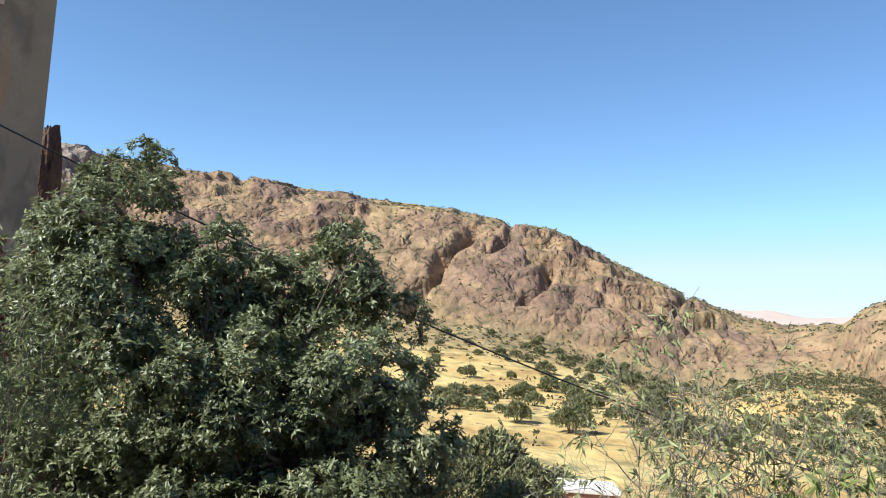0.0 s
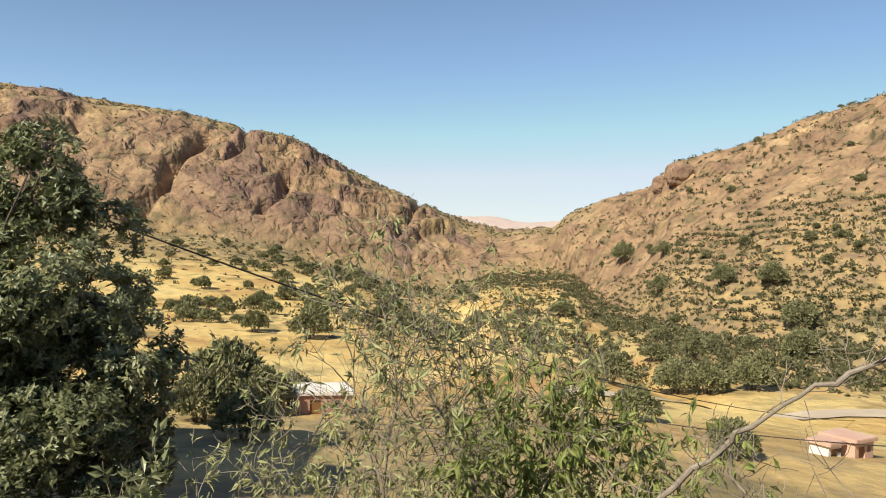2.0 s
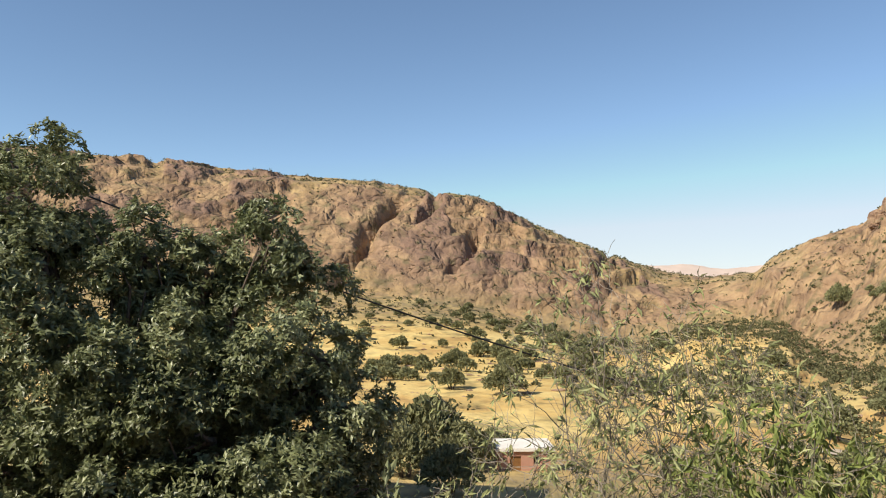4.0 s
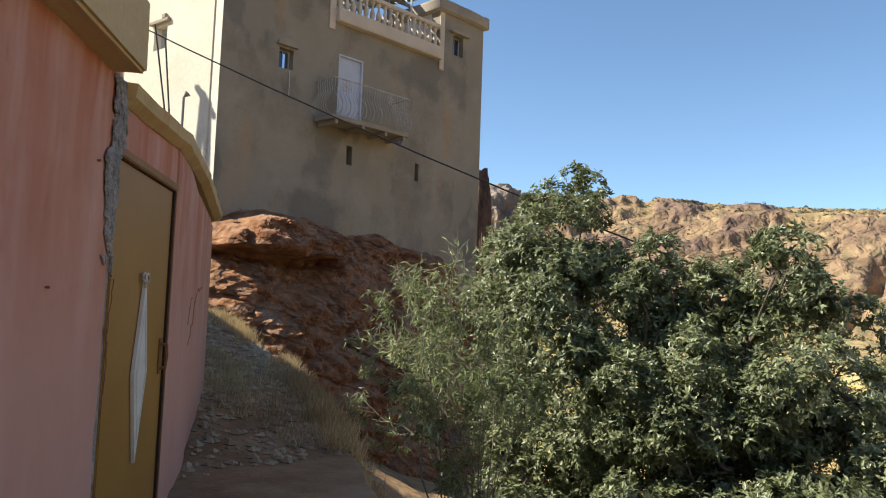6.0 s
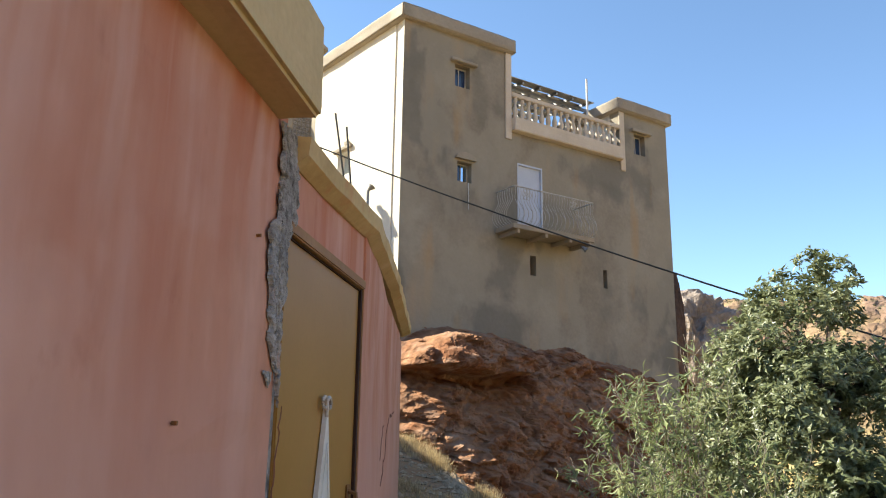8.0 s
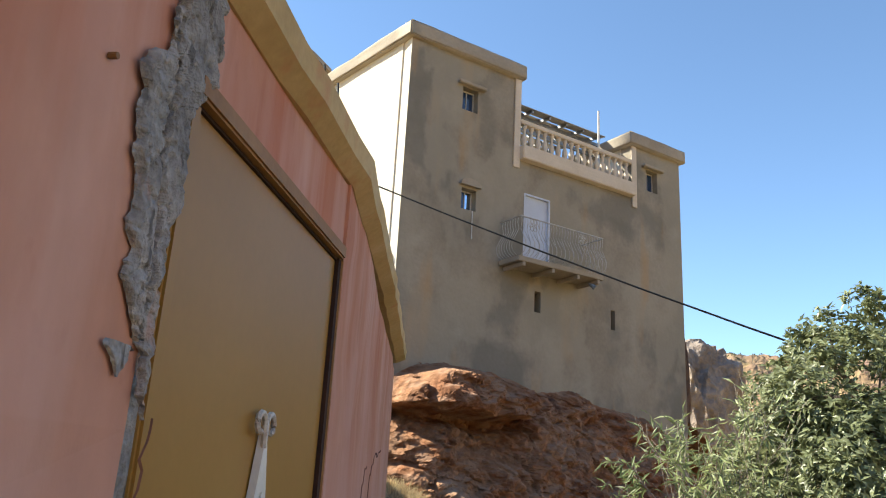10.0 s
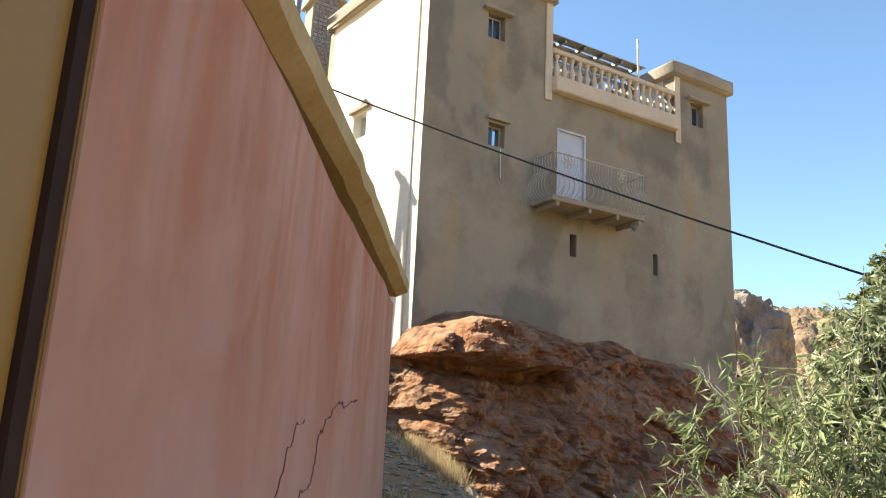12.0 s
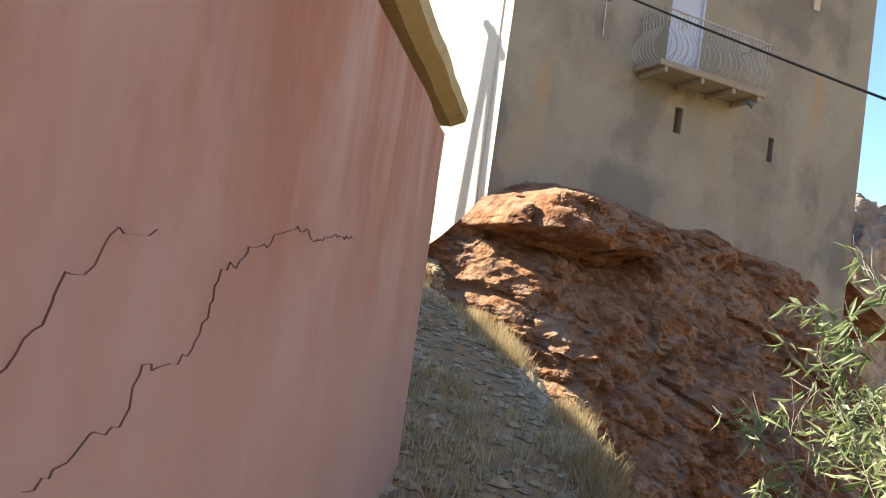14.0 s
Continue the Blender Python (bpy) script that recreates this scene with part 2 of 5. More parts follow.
M_GRASS = leaf_material("dry_grass", [(0.34, 0.235, 0.125), (0.48, 0.36, 0.20), (0.60, 0.48, 0.28)], 0.85, 0.3, 0.1)


# ---- noise over arrays ----
def lattice(ix, iy, iz, seed):
    h = (ix * 374761393 + iy * 668265263 + iz * 2147483647 + seed * 1274126177) & 0xFFFFFFFF
    h = ((h ^ (h >> 13)) * 1274126177) & 0xFFFFFFFF
    return ((h ^ (h >> 16)) & 0xFFFF) / 32767.5 - 1


def vnoise(x, y, z=None, seed=0):
    z = np.zeros_like(x) if z is None else z
    ix, iy, iz = (np.floor(a).astype(np.int64) for a in (x, y, z))
    fx, fy, fz = x - ix, y - iy, z - iz
    fx, fy, fz = (a * a * a * (a * (a * 6 - 15) + 10) for a in (fx, fy, fz))
    out = 0
    for dx in (0, 1):
        for dy in (0, 1):
            for dz in (0, 1):
                w = (fx if dx else 1 - fx) * (fy if dy else 1 - fy) * (fz if dz else 1 - fz)
                out = out + w * lattice(ix + dx, iy + dy, iz + dz, seed)
    return out


def fbm(x, y, z=None, octaves=5, seed=0, gain=0.5, ridged=False):
    s, a, f, tot = 0, 1.0, 1.0, 0.0
    for i in range(octaves):
        v = vnoise(x * f + 3.7 * i, y * f - 1.3 * i, None if z is None else z * f + 2.1 * i, seed + i)
        s = s + a * ((1 - 2 * np.abs(v)) if ridged else v)
        tot += a
        a *= gain
        f *= 2.03
    return s / tot


def cells(x, y, z, seed=0):
    """Distance to the nearest and second nearest of random points, one a unit cell."""
    ix, iy, iz = (np.floor(a).astype(np.int64) for a in (x, y, z))
    d1, d2 = np.full(x.shape, 9.0), np.full(x.shape, 9.0)
    for dx in (-1, 0, 1):
        for dy in (-1, 0, 1):
            for dz in (-1, 0, 1):
                cx, cy, cz = ix + dx, iy + dy, iz + dz
                d = np.sqrt((cx + 0.5 + 0.45 * lattice(cx, cy, cz, seed) - x) ** 2 + (cy + 0.5 + 0.45 * lattice(cx, cy, cz, seed + 7) - y) ** 2 + (cz + 0.5 + 0.45 * lattice(cx, cy, cz, seed + 13) - z) ** 2)
                d2 = np.minimum(d2, np.maximum(d, d1))
                d1 = np.minimum(d1, d)
    return d1, d2


def mesh_from(name, verts, faces, mat, smooth=False, parent=None):
    """verts (n,3) array; faces (m,k) index array of one face size."""
    me = bpy.data.meshes.new(name)
    verts, faces = np.asarray(verts, dtype=np.float32), np.asarray(faces, dtype=np.int32)
    k = faces.shape[1]
    me.vertices.add(len(verts))
    me.vertices.foreach_set("co", verts.ravel())
    me.loops.add(faces.size)
    me.loops.foreach_set("vertex_index", faces.ravel())
    me.polygons.add(len(faces))
    me.polygons.foreach_set("loop_start", np.arange(len(faces), dtype=np.int32) * k)
    me.polygons.foreach_set("loop_total", np.full(len(faces), k, dtype=np.int32))
    me.polygons.foreach_set("use_smooth", np.full(len(faces), smooth, dtype=bool))
    me.materials.append(mat)
    me.update(calc_edges=True)
    me.validate()
    ob = new(name, me)
    ob.parent = parent
    return ob


def part(name, bm, mat, parent=None, label="", smooth=False):
    me = bpy.data.meshes.new(name)
    bmesh.ops.recalc_face_normals(bm, faces=bm.faces)
    if smooth:
        for f in bm.faces:
            f.smooth = True
    bm.to_mesh(me)
    bm.free()
    me.materials.append(mat)
    ob = new(name, me)
    ob.parent = parent
    return tagged(ob, label)


def thing(name, label, category, group="", kind="", at=(0, 0, 0)):
    ob = new(name)
    ob.empty_display_size = 0.2
    ob.location = at
    return tagged(ob, label, category, group, kind)


def box(x0, x1, y0, y1, z0, z1, bevel=0.0, m=None):
    bm = bmesh.new()
    bmesh.ops.create_cube(bm, size=1)
    bmesh.ops.transform(bm, matrix=Matrix.Translation(((x0 + x1) / 2, (y0 + y1) / 2, (z0 + z1) / 2)) @ Matrix.Diagonal((x1 - x0, y1 - y0, z1 - z0, 1)), verts=bm.verts)
    if bevel:
        bmesh.ops.bevel(bm, geom=bm.edges[:], offset=bevel, segments=2, affect="EDGES")
    if m is not None:
        bmesh.ops.transform(bm, matrix=m, verts=bm.verts)
    return bm


def tube(points, radii, sides=6, bm=None):
    """A round bar along points, tapered by radii (one number or one a point)."""
    bm = bm or bmesh.new()
    pts = [Vector(p) for p in points]
    radii = [radii] * len(pts) if isinstance(radii, (int, float)) else radii
    rings, up = [], Vector((0.31, 0.17, 0.93))
    for i, p in enumerate(pts):
        d = (pts[min(i + 1, len(pts) - 1)] - pts[max(i - 1, 0)]).normalized()
        a = d.cross(up)
        a = a.normalized() if a.length > 1e-3 else d.orthogonal().normalized()
        b = d.cross(a)
        rings.append([bm.verts.new(p + radii[i] * (math.cos(2 * math.pi * k / sides) * a + math.sin(2 * math.pi * k / sides) * b)) for k in range(sides)])
    for r0, r1 in zip(rings, rings[1:]):
        for k in range(sides):
            bm.faces.new((r0[k], r0[(k + 1) % sides], r1[(k + 1) % sides], r1[k]))
    bm.faces.new(rings[0][::-1])
    bm.faces.new(rings[-1])
    return bm


def roughen(bm, cuts, amount, size, seed=0):
    """Subdivides and shakes the verts of bm along their normals."""
    if cuts:
        bmesh.ops.subdivide_edges(bm, edges=bm.edges[:], cuts=cuts, use_grid_fill=True)
    bm.normal_update()
    for v in bm.verts:
        v.co += v.normal * amount * noise.fractal(v.co / size + Vector((seed, 0, 0)), 0.6, 2.0, 5)
    return bm


# ---- the ground: one sheet from the terrace to the ridges ----
CX, CY = -1.2, -1.7
EYE = 1.4
T_AZ = np.array([-60, -45, -35, -30.4, -26, -22, -20, -17, -14.6, -13.4, -10, -6.8, -2.6, 1.7, 6, 10, 15, 20, 28, 34, 41, 50, 75, 100])
T_SKY = np.array([11, 11, 10.3, 9.0, 7.0, 5.9, 4.0, 3.1, 1.9, 0.95, 0.5, 1.15, 2.7, 4.5, 6.6, 7.2, 7.8, 8.1, 8.4, 8.8, 9.2, 9.3, 9, 9])
T_RS = np.array([240, 250, 260, 270, 280, 290, 300, 310, 330, 350, 390, 390, 385, 390, 400, 410, 415, 420, 430, 430, 420, 400, 380, 380])
T_FOOT = np.array([-6, -6, -6, -6, -6, -5.6, -5.0, -4, -2.4, -2.2, -2.6, -3.8, -3.6, -2.6, -1.6, -0.9, -0.6, -0.3, 0.5, 1.0, 1.5, 1.5, 1.5, 1.5])
T_RF = np.array([130, 130, 130, 135, 140, 160, 190, 230, 280, 300, 300, 295, 290, 290, 290, 290, 290, 290, 290, 290, 290, 290, 290, 290])


def shelf(y):
    return np.interp(y, [-40, 5, 7.2, 10.3, 12.1, 15.3, 19, 30, 60], [-0.2, -0.2, 0.05, 0.45, 0.83, 1.47, 2.5, 4.5, 8])


def crest(y):
    return np.interp(y, [-30, -2, 3, 7.2, 10.3, 12.1, 15.3, 18, 40], [-17, -0.35, 2.45, 4.85, 6.1, 6.45, 6.75, 8.5, 30])


def ground_z(x, y, fine=True):
    """Height of the ground, and how rocky and how field-like it is there."""
    x, y = np.asarray(x, float), np.asarray(y, float)
    r = np.hypot(x - CX, y - CY)
    az = np.degrees(np.arctan2(y - CY, x - CX))
    # near: a path shelf along the wall, a bank below its edge, then a falling slope
    w = np.maximum(0, x - crest(y) - 0.25 * vnoise(x * 0.9, y * 0.9, seed=5))
    near = shelf(y) - 3.0 * (1 - np.exp(-w / 2.0)) - 0.17 * w + 0.10 * fbm(x * 0.8, y * 0.8, octaves=4, seed=9) * np.minimum(1, 0.4 + w)
    # far: valley floor, foot of the cliffs, ridge
    azw = az + 1.2 * fbm(r / 60, az / 9, octaves=3, seed=21)
    sk, rs, ft, rf = (np.interp(azw, T_AZ, t) for t in (T_SKY, T_RS, T_FOOT, T_RF))
    sk = np.interp(az, T_AZ, T_SKY) + 0.12 * fbm(az * 1.1, az * 0, octaves=5, seed=3)
    zf, zs = EYE + rf * np.tan(np.radians(ft)), EYE + rs * np.tan(np.radians(sk))
    rv = rf * 0.55
    zv = np.minimum(-12.6 - 0.016 * (rv - 60), zf - 1)
    z = np.where(r < 65, -8.2 - (r - 40) * 0.135, -11.6 + (zv + 11.6) * np.clip((r - 65) / np.maximum(rv - 65, 1), 0, 1))
    u = np.clip((r - rv) / (rf - rv), 0, 1)
    z = np.where(r > rv, zv + (zf - zv) * (0.65 * u + 0.35 * u * u), z)
    v = np.clip((r - rf) / (rs - rf), 0, 1)
    right = np.clip((-13 - az) / 5, 0, 1)
    steep = np.clip(v / 0.42, 0, 1) ** 0.8 * 0.60 + v * 0.40
    prof = steep * (1 - right) + v ** 1.05 * right
    z = np.where(r > rf, zf + (zs - zf) * prof, z)
    z = np.where(r > rs, zs - (r - rs) * (0.05 + 0.10 * np.clip((r - rs) / 100, 0, 1)), z)
    inside = np.clip((r - rf + 10) / 40, 0, 1) * np.clip((rs + 2 - r) / 50, 0.10, 1)
    cliff = inside * (1 - 0.75 * right)
    q = fbm(x / 46, y / 30, z / 26, 6, 31, 0.5, True)
    q2 = fbm(x / 15 + q, y / 8, z / 9, 5, 47, 0.55, True)
    blocks = np.clip((fbm(x / 19 + 9, y / 13, z / 10, 5, 53) - 0.06) * 6.0, 0, 1) * np.clip(0.75 + 1.2 * fbm(x / 70, y / 50, octaves=2, seed=58), 0.1, 1)
    riser = 0
    if fine:
        big, small = np.zeros_like(r), np.zeros_like(r)
        on = cliff > 0.02
        if on.any():
            wx, wy = (x + 6 * q)[on], (y + 6 * q2)[on]
            c1, c2 = cells(wx / 26, wy / 13, z[on] / 30, 5)
            c3, c4 = cells(wx / 8, wy / 4.5, z[on] / 6, 6)
            big[on], small[on] = np.minimum(c2 - c1, 0.35), np.minimum(c4 - c3, 0.3)
        z = z + cliff * (1.5 * q + 0.6 * q2 + 2.2 * big + blocks * (1.5 + 1.0 * q2) + (0.2 + 0.6 * blocks) * 1.9 * small)
        # broken ledges across the cliffs
        lst, lw = 8.0, 4.0 * q + 4.0 * vnoise(az / 5, r / 70, seed=84)
        lz = (z + lw) / lst
        lf = lz - np.floor(lz)
        ledge_z = (np.floor(lz) + np.clip((lf - 0.35) / 0.25, 0, 1)) * lst - lw
        z = z + (ledge_z - z) * np.clip(cliff, 0, 1) * (1 - right) * np.clip(0.25 + 0.9 * vnoise(x / 45, y / 30, seed=86), 0, 0.75) * np.clip((rs - r) / 40, 0, 1)
        z = z + (r > 60) * 0.35 * fbm(x / 7, y / 7, octaves=4, seed=60)
        # two clefts that run down the cliff
        for a0, a1, e0, e1, dep, wid in ((12.2, 16.3, 6.6, 0.2, 9, 0.55), (9.3, 10.4, 6.9, 5.2, 8, 0.45), (5.5, 7.6, 4.5, 1.5, 8, 0.45), (-3.5, -2.2, 2.2, 0.2, 6, 0.35), (20.5, 22.5, 6.5, 4.2, 8, 0.5)):
            el = np.degrees(np.arctan2(z - EYE, r))
            k = np.clip((el - e1) / (e0 - e1), 0, 1)
            mid = a1 + (a0 - a1) * k + 0.5 * vnoise(el * 1.1, el * 0, seed=71)
            gate = np.clip((el - e1 + 0.6) / 0.8, 0, 1) * np.clip((e0 + 0.4 - el) / 0.6, 0, 1)
            z = z - (r > 200) * gate * dep * np.exp(-((az - mid) / wid) ** 2)
        # terraces on the right hill
        step, wave = 1.45, 1.6 * vnoise(az / 5, r / 60, seed=80) + 0.5 * vnoise(az, r / 14, seed=81)
        tz = (z + wave) / step
        fr = tz - np.floor(tz)
        terr = (np.floor(tz) + np.clip((fr - 0.72) / 0.28, 0, 1) * 0.9 + fr * 0.1) * step - wave
        tm = np.clip((-9 - az) / 6, 0, 1) * np.clip((r - 80) / 30, 0, 1) * np.clip((rs * 0.86 - r) / 40, 0, 1)
        riser = tm * np.clip((fr - 0.70) / 0.08, 0, 1)
        z = z + (terr - z) * tm * np.clip(0.75 + 0.6 * vnoise(az / 2.5, r / 25, seed=83), 0.15, 0.9)
        z = z + right * (r > 150) * np.clip((r - rs * 0.72) / 40, 0, 1) * np.clip((rs + 4 - r) / 20, 0.15, 1) * (3.4 * q2 + 2.2 * q)
    mixf = np.clip((r - 22) / 20, 0, 1)
    mixf = mixf * mixf * (3 - 2 * mixf)
    z = near * (1 - mixf) + z * mixf
    vv = np.clip((r - rf) / (rs - rf), 0, 1)
    bare = np.clip((0.50 + 0.45 * fbm(x / 40, y / 40, octaves=3, seed=92) - vv) / 0.25, 0, 1) * np.clip((r - rf + 4) / 12, 0, 1) * (1 - right)
    rocky = np.clip(0.95 * bare + blocks * cliff + 0.25 * cliff + 0.8 * right * np.clip((r - rs * 0.68 + 14 * fbm(x / 30, y / 30, octaves=3, seed=95)) / 40, 0, 1) * (r < rs + 30), 0, 1) * mixf
    rocky = np.clip(rocky + 0.30 * riser + 0.4 * right * np.clip((r - 150) / 60, 0, 1) * np.clip((rs + 20 - r) / 20, 0, 1), 0, 1)
    band = np.exp(-((vv - 0.66 - 0.06 * q) / 0.10) ** 2) * np.clip((az - 4) / 4, 0, 1) * np.clip((30 - az) / 6, 0, 1) * np.clip(0.35 + 1.3 * fbm(az / 2.2, r / 40, octaves=3, seed=97), 0, 1)
    foot_band = np.exp(-((vv - 0.14) / 0.13) ** 2) * (r > rf - 6) * np.clip((az + 12) / 4, 0, 1) * np.clip((20 - az) / 8, 0, 1) * np.clip(0.3 + 1.2 * fbm(az / 2.0, r / 30, octaves=3, seed=98), 0, 0.8)
    outcrop = 0.8 * np.clip(band * (1 - right) + foot_band + blocks * np.clip(cliff * 1.6, 0, 1) * (1 - 0.5 * right) + 0.5 * np.clip(q2 - 0.25, 0, 1) * cliff, 0, 1) * mixf
    field = np.clip((r - 30) / 30, 0, 1) * np.clip((rf * 0.86 - r) / 40, 0, 1)
    return z, rocky, field, outcrop


def ground_material():
    m = material("dry_hillside", [(0.25, 0.17, 0.08), (0.38, 0.27, 0.12), (0.48, 0.36, 0.17)], 0.05, 10, 0.97, 0.8, 0.45, 0.35, dist=0.8)
    n, l = m.node_tree.nodes, m.node_tree.links
    b = n["Principled BSDF"]

    def attr(name):
        a = n.new("ShaderNodeAttribute")
        a.attribute_name = name
        return a.outputs["Fac"]

    def blend(fac, colors, scale, stretch=(1, 1, 1), gain=1.0, detail=9):
        old = b.inputs["Base Color"].links[0].from_socket
        geo = n.new("ShaderNodeNewGeometry")
        mp = n.new("ShaderNodeMapping")
        mp.inputs["Scale"].default_value = stretch
        l.new(geo.outputs["Position"], mp.inputs["Vector"])
        no = n.new("ShaderNodeTexNoise")
        no.inputs["Scale"].default_value, no.inputs["Detail"].default_value, no.inputs["Roughness"].default_value = scale, detail, 0.65
        l.new(mp.outputs[0], no.inputs["Vector"])
        ramp = n.new("ShaderNodeValToRGB")
        for i, c in enumerate(colors):
            p = 0.3 + 0.4 * i / (len(colors) - 1)
            e = ramp.color_ramp.elements[i] if i < 2 else ramp.color_ramp.elements.new(p)
            e.position, e.color = p, (*c, 1)
        l.new(no.outputs["Fac"], ramp.inputs["Fac"])
        mx = n.new("ShaderNodeMix")
        mx.data_type = "RGBA"
        l.new(fac, mx.inputs["Factor"])
        l.new(old, mx.inputs["A"])
        l.new(ramp.outputs["Color"], mx.inputs["B"])
        l.new(mx.outputs["Result"], b.inputs["Base Color"])

    overlay(m, (0.19, 0.145, 0.10), 0.30, 0.50, 0.58, (1, 1, 1.6), 0.6, 10)
    overlay(m, (0.17, 0.15, 0.085), 0.05, 0.50, 0.60, (1, 1, 2), 0.45, 9)
    blend(attr("field"), [(0.36, 0.20, 0.08), (0.50, 0.33, 0.12), (0.63, 0.47, 0.19), (0.55, 0.42, 0.19)], 0.05, (1, 1, 3))
    blend(attr("rocky"), [(0.165, 0.102, 0.068), (0.25, 0.16, 0.096), (0.335, 0.222, 0.126), (0.43, 0.305, 0.165)], 0.07, (1, 1, 1.8))
    blend(attr("outcrop"), [(0.11, 0.07, 0.06), (0.18, 0.112, 0.088), (0.27, 0.17, 0.12)], 0.10, (1, 1, 0.7))
    # fractured rock: two sizes of angular blocks, as relief
    geo = n.new("ShaderNodeNewGeometry")
    wob_n = n.new("ShaderNodeTexNoise")
    wob_n.inputs["Scale"].default_value, wob_n.inputs["Detail"].default_value = 0.11, 4
    l.new(geo.outputs["Position"], wob_n.inputs["Vector"])
    add = n.new("ShaderNodeVectorMath")
    add.operation = "MULTIPLY_ADD"
    add.inputs[1].default_value = (9, 9, 9)
    l.new(wob_n.outputs["Color"], add.inputs[0])
    l.new(geo.outputs["Position"], add.inputs[2])
    prev = b.inputs["Normal"].links[0].from_socket
    for sc, dist_ in ((0.055, 1.7), (0.21, 0.42)):
        vo = n.new("ShaderNodeTexVoronoi")
        vo.feature = "DISTANCE_TO_EDGE"
        vo.inputs["Scale"].default_value = sc
        l.new(add.outputs[0], vo.inputs["Vector"])
        mr = n.new("ShaderNodeMapRange")
        mr.inputs["From Max"].default_value = 0.26
        l.new(vo.outputs["Distance"], mr.inputs["Value"])
        bp = n.new("ShaderNodeBump")
        bp.inputs["Distance"].default_value = dist_
        l.new(attr("rocky"), bp.inputs["Strength"])
        l.new(mr.outputs[0], bp.inputs["Height"])
        l.new(prev, bp.inputs["Normal"])
        prev = bp.outputs[0]
        if sc < 0.2:
            tone = n.new("ShaderNodeTexVoronoi")
            tone.inputs["Scale"].default_value = 0.16
            l.new(add.outputs[0], tone.inputs["Vector"])
            old = b.inputs["Base Color"].links[0].from_socket
            hs = n.new("ShaderNodeHueSaturation")
            mv = n.new("ShaderNodeMapRange")
            mv.inputs["To Min"].default_value, mv.inputs["To Max"].default_value = 0.85, 1.18
            l.new(tone.outputs["Color"], mv.inputs["Value"])
            l.new(mv.outputs[0], hs.inputs["Value"])
            l.new(attr("rocky"), hs.inputs["Fac"])
            l.new(old, hs.inputs["Color"])
            l.new(hs.outputs[0], b.inputs["Base Color"])
    l.new(prev, b.inputs["Normal"])
    overlay(m, (0.105, 0.10, 0.05), 0.16, 0.54, 0.66, (1, 1, 1.5), 0.6, 8)
    blend(attr("near"), [(0.20, 0.105, 0.052), (0.30, 0.17, 0.085), (0.40, 0.255, 0.14)], 1.4)
    return m


def build_ground():
    fine_az = np.arange(-42, 74, 0.125)
    az = np.concatenate([fine_az, np.arange(74, 318, 4.0)])
    r = 0.4 * 1.021 ** np.arange(0, 381)
    r = np.concatenate([[0.01, 0.2], r[r < 80], np.arange(80, 200, 1.3), np.arange(200, 440, 1.15), 440 * 1.05 ** np.arange(0, 16)])
    A, R = np.meshgrid(np.radians(az), r, indexing="ij")
    X, Y = CX + R * np.cos(A), CY + R * np.sin(A)
    Z, rocky, field, outcrop = ground_z(X, Y)
    na, nr = X.shape
    verts = np.stack([X, Y, Z], -1).reshape(-1, 3)
    i, j = np.meshgrid(np.arange(na), np.arange(nr - 1), indexing="ij")
    k = (i + 1) % na
    faces = np.stack([i * nr + j, i * nr + j + 1, k * nr + j + 1, k * nr + j], -1).reshape(-1, 4)
    ob = mesh_from("ground", verts, faces, ground_material(), True)
    near = np.clip((26 - R) / 10, 0, 1)
    for name, val in (("rocky", rocky), ("field", field), ("outcrop", outcrop), ("near", near)):
        at = ob.data.attributes.new(name, "FLOAT", "POINT")
        at.data.foreach_set("value", val.astype(np.float32).ravel())
    tagged(ob, "dry ochre valley ground with terraces and bare reddish cliffs", "ground", kind="structure")
    return ob


ground = build_ground()


def near_z(x, y):
    """The ground within about twenty metres, without the far landscape."""
    x, y = np.asarray(x, float), np.asarray(y, float)
    w = np.maximum(0, x - crest(y) - 0.25 * vnoise(x * 0.9, y * 0.9, seed=5))
    return shelf(y) - 3.0 * (1 - np.exp(-w / 2.0)) - 0.17 * w + 0.10 * fbm(x * 0.8, y * 0.8, octaves=4, seed=9) * np.minimum(1, 0.4 + w)


def height(x, y):
    if math.hypot(x - CX, y - CY) < 21:
        return float(near_z(np.array([x]), np.array([y]))[0])
    return float(ground_z(np.array([x]), np.array([y]))[0][0])


def build_backdrop():
    az = np.arange(-30, 12, 0.15)
    a = np.radians(az)
    R = 3600.0
    rows_ = []
    for k, h in enumerate((-300.0, 40.0, None)):
        z = np.full_like(a, h) if h is not None else R * np.tan(np.radians(1.55 + 0.35 * fbm(az / 4, az * 0, octaves=5, seed=90)))
        rr = R + k * 150
        rows_.append(np.stack([CX + rr * np.cos(a), CY + rr * np.sin(a), z], -1))
    v = np.concatenate(rows_)
    n = len(az)
    f = [(k * n + i, k * n + i + 1, (k + 1) * n + i + 1, (k + 1) * n + i) for k in range(2) for i in range(n - 1)]
    m = material("far_desert_hills", [(0.40, 0.32, 0.29), (0.47, 0.37, 0.32)], 0.004, 6, 1.0, 0.0, 0.02, 0.1)
    return tagged(mesh_from("backdrop", v, np.array(f), m, True), "pale distant desert hills beyond the valley mouth", "hills", kind="structure")


build_backdrop()


# ---- the tall house on the rock ----
FY, HX0, HX1 = 16.76, 8.46, 18.92


